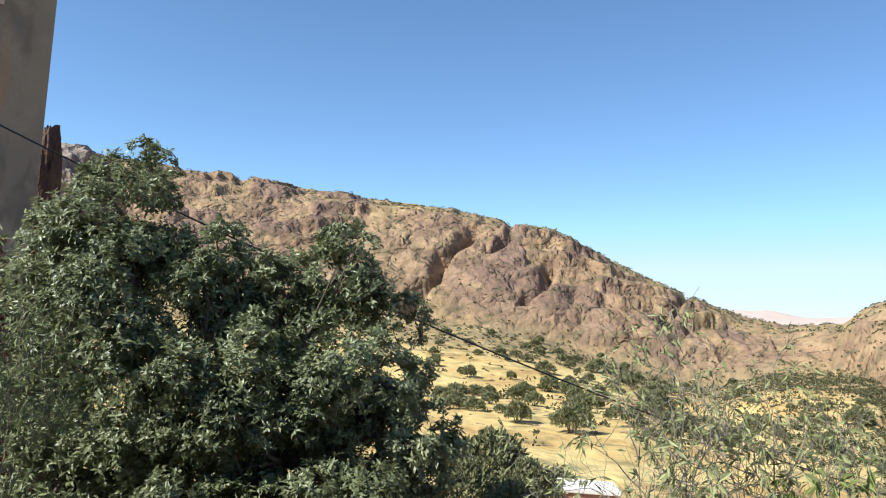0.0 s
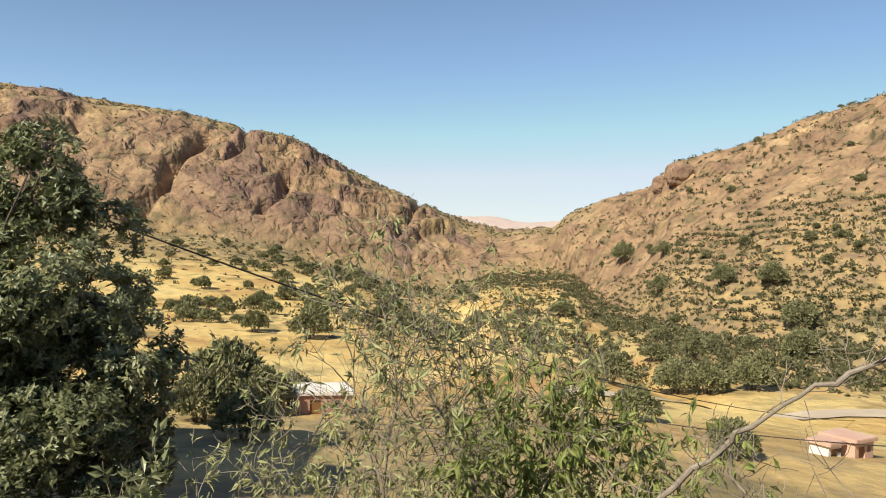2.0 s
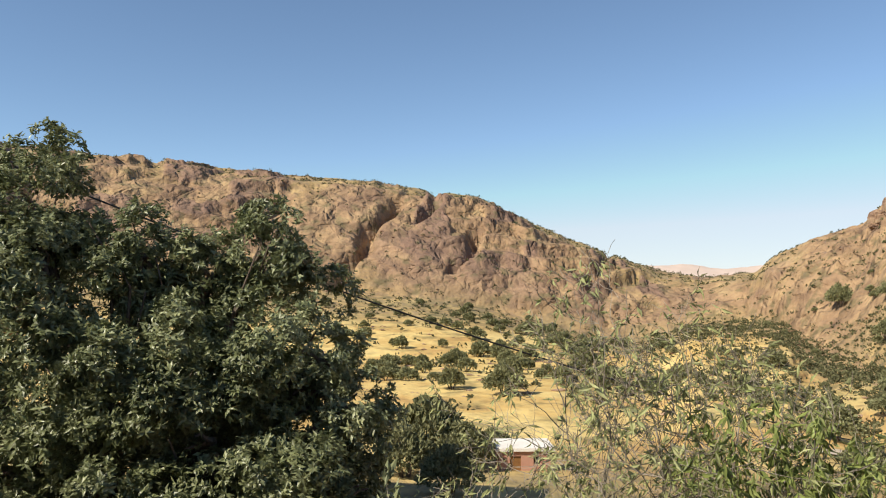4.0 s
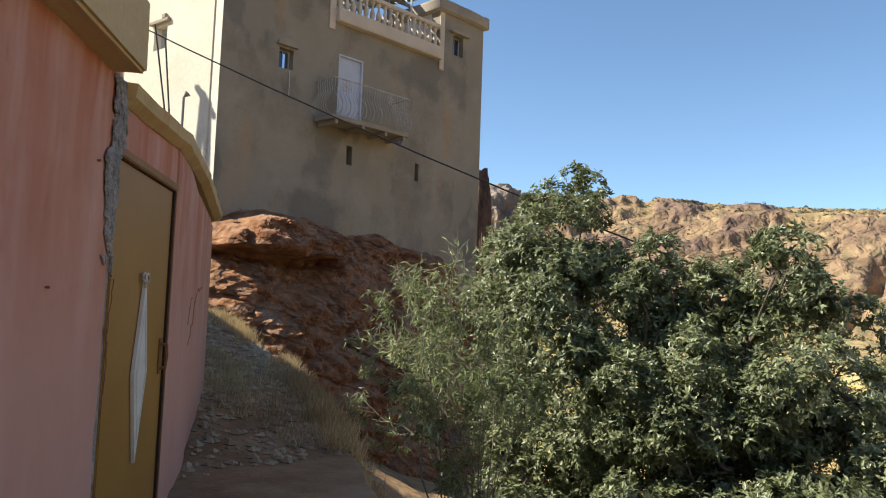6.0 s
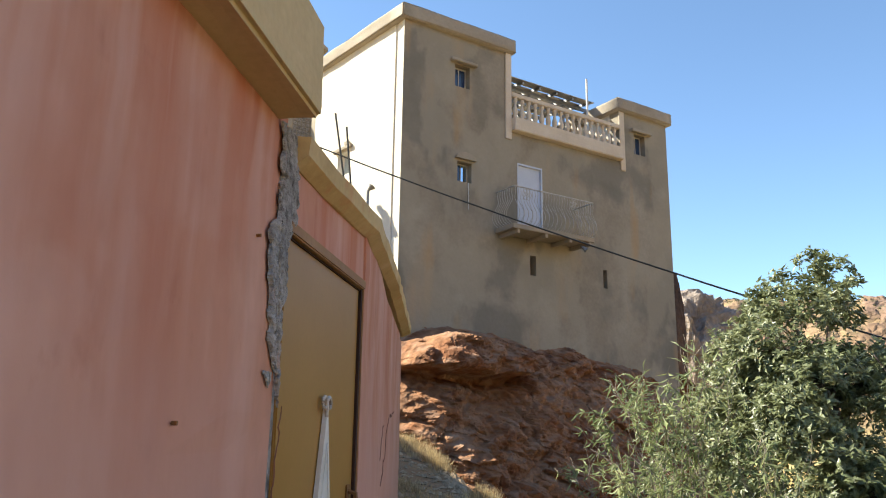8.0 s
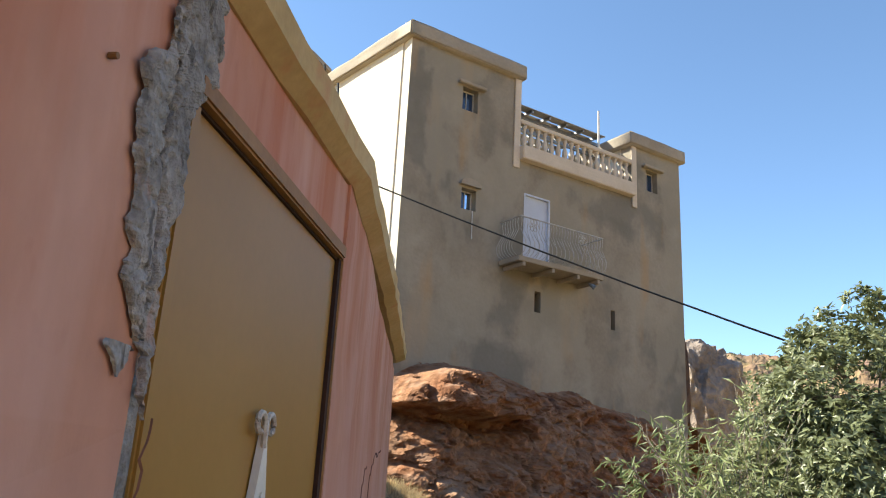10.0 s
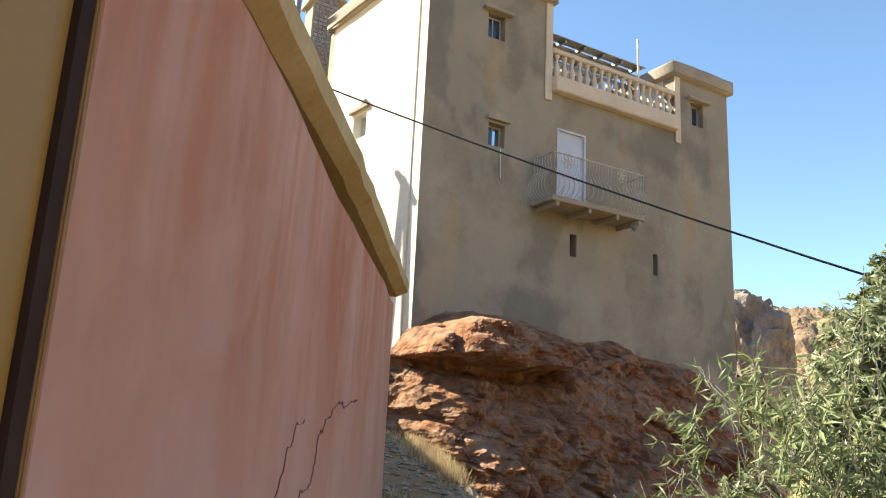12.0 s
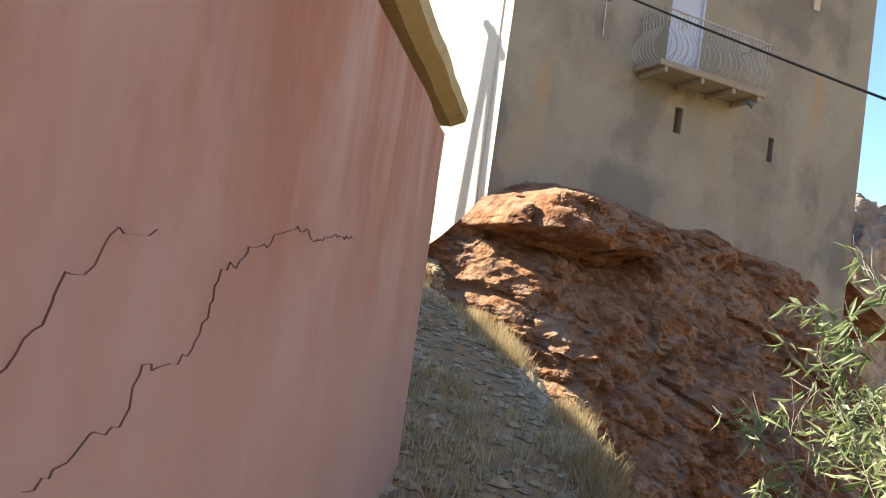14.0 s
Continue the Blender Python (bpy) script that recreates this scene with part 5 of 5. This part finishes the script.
def bz(x, y):
    return height(x, y) - 0.05


slender_tree("almond_tree", (5.0, -2.7, bz(5.0, -2.7)), [(5.2, -2.8, 1.05), (4.9, -1.5, 0.75), (4.6, -2.2, -0.1), (5.4, -3.6, 0.55), (4.7, -1.0, -0.05), (5.0, -2.2, 0.2), (4.5, -1.7, -0.5), (5.3, -3.1, 0.2)],
             "dusty half-dry almond tree with thin grey twigs and drooping leaves", "tree", 31, M_TWIG, M_ALMOND, 0.10, 0.024, 0.13, 0.8, 0.030, 3, 0.55)
slender_tree("almond_tree", (4.2, -2.9, bz(4.2, -2.9)), [(4.3, -3.0, 0.42), (4.35, -3.2, 0.25), (4.2, -2.7, 0.0), (4.3, -3.3, -0.1), (4.2, -2.9, -0.35)],
             "bushy almond shoots with drooping yellow-green leaves", "tree", 37, M_TWIG, M_PEACH, 0.125, 0.032, 0.6, 1.2, 0.018, 2, 0.45, 2)
slender_tree("almond_tree", (4.4, -0.9, bz(4.4, -0.9)), [(4.3, -0.6, -0.35), (4.2, -1.2, -0.2), (4.5, -1.8, -0.35), (4.0, -1.6, -0.7), (4.1, -0.3, -0.75)],
             "low tangle of grey almond twigs with sparse leaves", "tree", 41, M_TWIG, M_ALMOND, 0.085, 0.020, 0.30, 0.7, 0.022, 2, 0.65)
slender_tree("sapling", (4.2, -0.35, bz(4.2, -0.35)), [(4.2, -0.35, -0.05), (4.1, -0.15, -0.3)],
             "young sapling with broad dark green leaves", "sapling", 43, M_TWIG, M_LEAF, 0.12, 0.045, 0.9, 0.4, 0.012, 1, 0.4)
slender_tree("peach_bush", (5.7, 5.0, bz(5.7, 5.0) - 0.1), [(5.0, 6.0, 1.45), (4.95, 5.6, 1.62), (5.0, 5.2, 1.45), (5.05, 4.75, 1.35), (4.95, 4.35, 1.05), (5.3, 5.1, 1.1), (5.0, 5.6, 0.8), (4.95, 4.9, 0.5), (5.0, 4.15, 0.45), (5.4, 4.3, 0.1), (5.0, 5.3, 0.0), (5.5, 5.7, 0.9), (5.1, 5.2, -0.6), (5.4, 4.6, -1.0), (5.3, 5.8, 0.2)],
             "leafy young peach tree with long narrow light green leaves", "tree", 47, M_TWIG, M_SAPLING, 0.135, 0.024, 0.32, 0.75, 0.014, 2, 0.34, 2)


def bare_tree():
    base = (3.75, -2.9, bz(3.75, -2.9))
    r_ = np.random.default_rng(5)
    tree = thing("bare_tree", "leafless dead almond tree with knotty grey-brown limbs", "tree", at=base)
    inv = Matrix.Translation(-Vector(base))
    limbs = (([base, (3.6, -3.05, -1.2), (3.44, -3.28, -0.28), (3.05, -3.74, 0.30), (2.78, -4.05, 0.68), (2.45, -4.45, 1.02)], 0.023),
             ([(3.44, -3.28, -0.28), (3.35, -3.55, -0.30), (3.05, -3.95, -0.25), (2.8, -4.3, -0.22)], 0.016),
             ([base, (3.3, -3.5, -0.9), (2.9, -4.0, -0.35), (2.6, -4.4, 0.15), (2.4, -4.8, 0.5)], 0.022),
             ([(3.05, -3.74, 0.30), (3.0, -3.85, -0.2), (3.0, -3.9, -0.7)], 0.010),
             ([(3.6, -3.05, -1.2), (3.55, -3.3, -0.62), (3.2, -3.9, -0.55), (2.9, -4.3, -0.5)], 0.014),
             ([base, (3.2, -3.2, -1.0), (2.8, -3.5, -0.62), (2.3, -4.1, -0.35), (2.0, -4.7, -0.1)], 0.016),
             ([base, (3.5, -2.6, -0.95), (3.3, -2.5, -0.6), (2.9, -3.1, -0.42), (2.5, -3.9, -0.30)], 0.013))
    for pts, r0 in limbs:
        bm = bmesh.new()
        fine = []
        for a, b in zip(pts, pts[1:]):
            for k in range(6):
                fine.append(Vector(a).lerp(Vector(b), k / 6) + Vector(r_.normal(0, 0.016, 3)))
        n = len(fine)
        tube(fine, [r0 * (1 - 0.6 * i / n) * r_.uniform(0.75, 1.45) for i in range(n)], 8, bm)
        sites = []
        for k in range(16):
            s = fine[int(r_.integers(n // 3, n))]
            grow(bm, s, Vector(r_.normal(0, 1, 3)) + Vector((0, 0, 0.4)), r_.uniform(0.18, 0.5), r0 * 0.22, 1, r_, sites, 0.6)
        o_ = part("limb", bm, M_TWIG, tree)
        o_.matrix_parent_inverse = inv


bare_tree()

# ---- shrubs and trees over the valley ----
def shrub_mesh(seed, n=2400, leaf=0.085):
    """A squat rounded shrub about one metre wide of many leaf clumps."""
    r_ = np.random.default_rng(seed)
    d = r_.normal(0, 1, (n, 3))
    d /= np.linalg.norm(d, axis=1, keepdims=True)
    d[:, 2] = np.abs(d[:, 2]) * 1.1 - 0.15
    rad = (1 + 0.55 * fbm(d[:, 0] * 2.6 + seed, d[:, 1] * 2, d[:, 2] * 2, 3, seed)) * r_.uniform(0.55, 1.0, n) ** 0.4
    c = d * rad[:, None] * np.array([0.48, 0.48, 0.44]) + np.array([0, 0, 0.30])
    ob = leaf_cloud("crown", c, d + np.array([0, 0, 0.3]), leaf, leaf * 0.7, M_SHRUB, r_, None, 0.3, 0.7)
    me = ob.data
    bpy.data.objects.remove(ob)
    bm = bmesh.new()
    for k in range(4):
        a = k * 1.7 + seed
        tube([(0.02 * math.cos(a), 0.02 * math.sin(a), -0.25), (0.10 * math.cos(a), 0.10 * math.sin(a), 0.12), (0.25 * math.cos(a), 0.25 * math.sin(a), 0.42)], [0.035, 0.025, 0.008], 5, bm)
    wood = bpy.data.meshes.new("trunk")
    bm.to_mesh(wood)
    bm.free()
    wood.materials.append(M_BARK)
    return me, wood


SHRUBS = [shrub_mesh(k) for k in range(6)]
FAR_SHRUBS = [shrub_mesh(k + 6, 620, 0.17) for k in range(6)]
rs_ = np.random.default_rng(77)
LABELS = ("round grey-green argan shrub on the dry slope", "argan", "shrubs in the valley")


def shrub(x, y, w, tall=1.0, kinds=SHRUBS):
    me, wood = kinds[int(rs_.integers(0, 6))]
    t = thing("shrub", LABELS[0], "shrub", LABELS[2], at=(x, y, height(x, y) - 0.05 * w))
    t.rotation_euler = (0, 0, rs_.uniform(0, 6.28))
    t.scale = (w * rs_.uniform(0.9, 1.15), w, w * tall * rs_.uniform(0.85, 1.1))
    for nm, d in (("crown", me), ("trunk", wood)):
        o_ = new(nm, d)
        o_.parent = t
    return t


RAD = np.concatenate([np.arange(14, 80, 0.5), np.arange(80, 420, 1.0)])


def seen_ground(az, el):
    """The first ground along a bearing that rises to an elevation, as seen from the terrace."""
    a = radians(az)
    X, Y = CX + RAD * math.cos(a), CY + RAD * math.sin(a)
    e = np.degrees(np.arctan2(ground_z(X, Y)[0] - EYE, RAD))
    hit = np.nonzero(e >= el)[0]
    k = hit[0] if len(hit) else len(RAD) - 1
    return float(X[k]), float(Y[k]), float(RAD[k])


PLACED = [(4.1, -8.0, 2.8), (7.6, -5.9, 1.5), (8.0, -7.6, 1.8), (10.2, -6.0, 1.2), (-30.4, -5.3, 2.6), (-30.7, -7.1, 2.4), (-23.8, -7.8, 2.2), (-25.0, -7.1, 1.3), (-21.4, -0.9, 1.3), (-18.6, -1.4, 1.7), (-28.6, -2.6, 1.9), (-25.5, -2.8, 1.7), (-21.3, -3.6, 1.5), (-14.4, -5.6, 1.8), (-26.5, -14.3, 4.2), (-19.9, -12.5, 4.2)]
PLACED += [(-22.6, -10.5, 3.8), (-27.6, -9.6, 3.4), (-18.1, -10.1, 3.8), (-24.8, -10.2, 3.4), (-21.1, -8.3, 1.7), (7.4, -13.4, 5.2), (9.9, -13.2, 7.2), (5.2, -12.8, 3.0), (11.6, -13.8, 5.5), (8.4, -15.0, 5.0)]
for az, el, w in PLACED:
    x, y, r = seen_ground(az, el)
    shrub(x, y, r * math.tan(radians(w)) * (0.78 if w > 3 else 1.0), 1.1)
# the green belt along the stream bed, and scattered shrubs on the slopes
count = 0
spots = []
while count < 265:
    kind = rs_.random()
    if kind < 0.08:
        az, r = rs_.normal(-3, 7), rs_.uniform(140, 250)
        w = rs_.uniform(2.6, 5.0)
    elif kind < 0.44:
        az, r = rs_.uniform(-40, -9), rs_.uniform(105, 270)
        w = rs_.uniform(1.1, 2.6)
    else:
        az, r = rs_.uniform(-8, 26), rs_.uniform(105, 290)
        w = rs_.uniform(1.6, 3.6)
    if abs(az) > 40:
        continue
    x, y = CX + r * math.cos(radians(az)), CY + r * math.sin(radians(az))
    shrub(x, y, w, 1.0, FAR_SHRUBS)
    count += 1


def far_scrub():
    """The countless small scrub of the far slopes, joined."""
    n = 16500
    az = rs_.uniform(-42, 44, n)
    r = rs_.uniform(0, 1, n) ** 0.7 * 320 + 85
    az[:7500] = rs_.uniform(-41, -8, 7500)
    r[:7500] = rs_.uniform(95, 290, 7500)
    x, y = CX + r * np.cos(np.radians(az)), CY + r * np.sin(np.radians(az))
    z, rocky, field, _ = ground_z(x, y)
    r2 = np.hypot(x - CX, y - CY)
    ok = ((rocky < 0.8) | (rs_.uniform(0, 1, n) < 0.25)) & (r2 < 400) & (rs_.uniform(0, 1, n) < np.where(field > 0.6, 0.22, 0.9))
    x, y, z = x[ok], y[ok], z[ok]
    n = len(x)
    w = 0.5 + 2.4 * rs_.random(n) ** 2.4
    k = 13
    d = rs_.normal(0, 1, (n, k, 3))
    d /= np.linalg.norm(d, axis=2, keepdims=True)
    d[:, :, 2] = np.abs(d[:, :, 2])
    c = np.stack([x, y, z - 0.1], -1)[:, None, :] + d * w[:, None, None] * np.array([0.5, 0.5, 0.5]) * rs_.uniform(0.5, 1, (n, k, 1))
    ob = leaf_cloud("scrub", c.reshape(-1, 3), d.reshape(-1, 3), 0.62, 0.46, M_SCRUB, rs_, None, 0.3, 0.7)
    tagged(ob, "countless small grey-green scrub on the far slopes", "scrub", kind="stuff")


far_scrub()


def far_stones():
    """Loose blocks strewn over the slopes, joined."""
    n = 1800
    az = rs_.uniform(-42, 44, n)
    r = rs_.uniform(95, 330, n)
    x, y = CX + r * np.cos(np.radians(az)), CY + r * np.sin(np.radians(az))
    z = ground_z(x, y)[0]
    s = rs_.uniform(0.25, 1.0, n) ** 3 * 1.1 + 0.1
    ico = np.array([(0.15, 0.1, 0.45), (0.9, 0, 0.2), (0.2, 0.9, 0.1), (-0.8, 0.3, 0.2), (-0.3, -0.85, 0.1), (0.6, -0.6, 0), (0, 0, -0.6)])
    fc = np.array([(0, 1, 2), (0, 2, 3), (0, 3, 4), (0, 4, 5), (0, 5, 1), (6, 2, 1), (6, 3, 2), (6, 4, 3), (6, 5, 4), (6, 1, 5)])
    v = np.stack([x, y, z], -1)[:, None, :] + ico[None] * s[:, None, None] * rs_.uniform(0.6, 1.2, (n, 7, 3)) * np.array([1, 1, 0.7])
    f = (np.arange(n)[:, None, None] * 7 + fc[None]).reshape(-1, 3)
    tagged(mesh_from("scattered_stones", v.reshape(-1, 3), f, M_FARSTONE, False), "loose reddish stones strewn over the slopes", "stones", kind="stuff")


M_FARSTONE = material("far_stone", [(0.16, 0.10, 0.08), (0.30, 0.19, 0.13), (0.40, 0.29, 0.19)], 0.3, 5, 0.95, 0.3, 3, 0.2, island=0.3)
M_CRAG = material("crag_rock", [(0.13, 0.10, 0.085), (0.24, 0.19, 0.16), (0.33, 0.27, 0.23)], 0.35, 9, 0.95, 1.0, 1.6, 0.45, dist=0.6)
# pinnacle rock: its shade is put into the dark base colour
M_SHADED_ROCK = material("dark_shaded_rock", [(0.05, 0.032, 0.025), (0.09, 0.055, 0.042), (0.13, 0.08, 0.06)], 0.6, 8, 0.9, 0.9, 3, 0.35, dist=0.2)
far_stones()


def ridge_rock(az, el, w, h, seed, label):
    x, y, r = seen_ground(az, el)
    boulder("boulder", (x, y, EYE + r * math.tan(radians(el)) + h * 0.25), (w, w, h), seed, label, 0.0, M_FARSTONE, 4)


boulder("boulder", (44.0, 38.2, 4.0), (4.0, 5.0, 8.4), 25, "tall reddish rock crag rising behind the house", 0.0, M_CRAG, 5)
boulder("boulder", (31.0, 27.5, 3.6), (0.72, 0.9, 6.4), 33, "tall narrow rock pinnacle behind the house, coloured dark brown for shade", 0.0, M_SHADED_ROCK, 5)
ridge_rock(-20.9, 4.1, 2.8, 3.2, 21, "grey rounded boulder standing on the far ridge")
ridge_rock(-22.2, 4.8, 4.6, 4.0, 22, "large reddish rounded boulder on the far ridge")

# ---- small farm buildings in the valley ----
M_SALMON = material("salmon_render", [(0.52, 0.32, 0.24), (0.60, 0.41, 0.32)], 0.8, 5, 0.9, 0.2, 8, 0.1)
M_WHITEROOF = material("white_roof_render", [(0.60, 0.56, 0.52), (0.74, 0.70, 0.66)], 0.9, 5, 0.9, 0.2, 8, 0.1)
M_REDWALL = material("red_wall_paint", [(0.38, 0.19, 0.14), (0.46, 0.27, 0.20)], 0.9, 5, 0.9, 0.2, 8, 0.1)


def shed(az, el, length, depth, hgt, wall, roof, label, turn):
    x, y, r = seen_ground(az, el)
    t = thing("shed", label, "shed", at=(x, y, height(x, y) - 0.2))
    t.rotation_euler = (0, 0, radians(turn))
    part("wall", holed_wall(-length / 2, length / 2, 0, hgt, [(-length * 0.3, -length * 0.3 + 0.6, 0.2, hgt * 0.82), (length * 0.15, length * 0.15 + 0.4, hgt * 0.5, hgt * 0.8)], 0.25, pose(0, -depth / 2, 0)), wall, t)
    part("wall", box(-length / 2, length / 2, depth / 2 - 0.25, depth / 2, 0, hgt), wall, t)
    part("wall", box(-length / 2, -length / 2 + 0.25, -depth / 2 + 0.25, depth / 2 - 0.25, 0, hgt), wall, t)
    part("wall", box(length / 2 - 0.25, length / 2, -depth / 2 + 0.25, depth / 2 - 0.25, 0, hgt), wall, t)
    part("roof", box(-length / 2 - 0.15, length / 2 + 0.15, -depth / 2 - 0.15, depth / 2 + 0.15, hgt + 0.003, hgt + 0.22, 0.03), roof, t)
    part("door", box(-length * 0.3, -length * 0.3 + 0.6, -depth / 2 + 0.08, -depth / 2 + 0.14, 0.2, hgt * 0.82), M_DOORFRAME, t)
    return t


shed(2.9, -13.2, 2.8, 2.3, 1.35, M_REDWALL, M_WHITEROOF, "small dull red shed with a flat white roof below the terrace", -80)
shed(-33.6, -13.0, 1.7, 1.7, 1.05, M_SALMON, M_SALMON, "salmon rendered farm building among the fields", -62)
shed(-32.3, -13.2, 1.1, 1.0, 0.75, M_WHITEROOF, M_SALMON, "low whitewashed lean-to beside the farm building", -62)


def track():
    """The pale dirt road across the fields."""
    az = np.radians(np.linspace(-44, -14, 160))
    mid = 74 + 7 * np.sin(az * 7)
    rows_ = []
    for k, o in enumerate((-2.0, -1.0, 0, 1.0, 2.0)):
        X, Y = CX + (mid + o) * np.cos(az), CY + (mid + o) * np.sin(az)
        rows_.append(np.stack([X, Y, ground_z(X, Y)[0] + 0.12], -1))
    v = np.concatenate(rows_)
    n = len(az)
    f = np.array([(k * n + i, (k + 1) * n + i, (k + 1) * n + i + 1, k * n + i + 1) for k in range(4) for i in range(n - 1)])
    m = material("pale_dirt_road", [(0.42, 0.34, 0.25), (0.54, 0.45, 0.34)], 0.3, 6, 0.97, 0.3, 4, 0.15)
    tagged(mesh_from("road", v, f, m, True), "pale dirt road through the fields", "road", kind="structure")


track()
def low_cable():
    a, b = Vector((36.0, -5.5, -5.2)), Vector((16.0, -20.0, -3.2))
    pts = [a.lerp(b, k / 30) + Vector((0, 0, -0.9 * (1 - (2 * k / 30 - 1) ** 2))) for k in range(31)]
    tagged(part("power_cable", tube(pts, 0.018, 5), M_CABLE), "thin black overhead cable low over the fields", "cable")


low_cable()


# ---- ground cover on the path ----
def tufts(n, test, hgt, seed, label):
    r_ = np.random.default_rng(seed)
    x, y = r_.uniform(3.0, 8.0, n * 40), r_.uniform(4.5, 16.5, n * 40)
    ok = test(x, y, r_)
    x, y = x[ok][:n], y[ok][:n]
    k = 16
    c = np.stack([x, y, near_z(x, y) - 0.02], -1)[:, None, :] + r_.normal(0, 1, (len(x), k, 3)) * np.array([0.05, 0.05, 0.0])
    d = r_.normal(0, 0.35, (len(x), k, 3))
    d[:, :, 2] = 1
    ob = leaf_cloud("dry_grass", c.reshape(-1, 3), d.reshape(-1, 3), hgt, 0.009, M_GRASS, r_, None, 0.1, 0.16)
    tagged(ob, label, "grass", kind="stuff")


def on_crest(x, y, r_):
    return (np.abs(x - crest(y) + 0.05) < 0.32 * r_.random(len(x)) + 0.05) & (vnoise(y * 0.8, x * 0.8, seed=2) > -0.35)


def on_shelf(x, y, r_):
    return (x < crest(y)) & ((x - 3.41) * 0.914 - (y - 7.69) * 0.405 > -0.1) & (vnoise(x * 0.7, y * 0.7, seed=4) > 0.0)


tufts(430, on_crest, 0.23, 3, "dry straw-coloured grass along the path's edge")
tufts(210, on_shelf, 0.15, 6, "thin dry grass on the shaded path")


def pebbles(n, seed):
    r_ = np.random.default_rng(seed)
    y = r_.uniform(4.5, 17, n)
    x = crest(y) + np.where(r_.random(n) < 0.5, r_.normal(0, 0.22, n), -r_.uniform(0, 2.6, n))
    P = np.stack([x, y, near_z(x, y)], -1)
    s = r_.uniform(0.25, 1.0, n) ** 4 * 0.09 + 0.010
    ico = np.array([(0, 0, 0.8), (0.9, 0, 0.2), (0.2, 0.9, 0.1), (-0.8, 0.3, 0.2), (-0.3, -0.85, 0.1), (0.6, -0.6, 0), (0, 0, -0.6)])
    fc = np.array([(0, 1, 2), (0, 2, 3), (0, 3, 4), (0, 4, 5), (0, 5, 1), (6, 2, 1), (6, 3, 2), (6, 4, 3), (6, 5, 4), (6, 1, 5)])
    v = P[:, None, :] + ico[None] * s[:, None, None] * r_.uniform(0.6, 1.2, (n, 7, 3)) * np.array([1, 1, 0.75])
    f = (np.arange(n)[:, None, None] * 7 + fc[None]).reshape(-1, 3)
    tagged(mesh_from("gravel", v.reshape(-1, 3), f, M_STONE, False), "loose grey stones and gravel on the path", "gravel", kind="stuff")


pebbles(9000, 9)
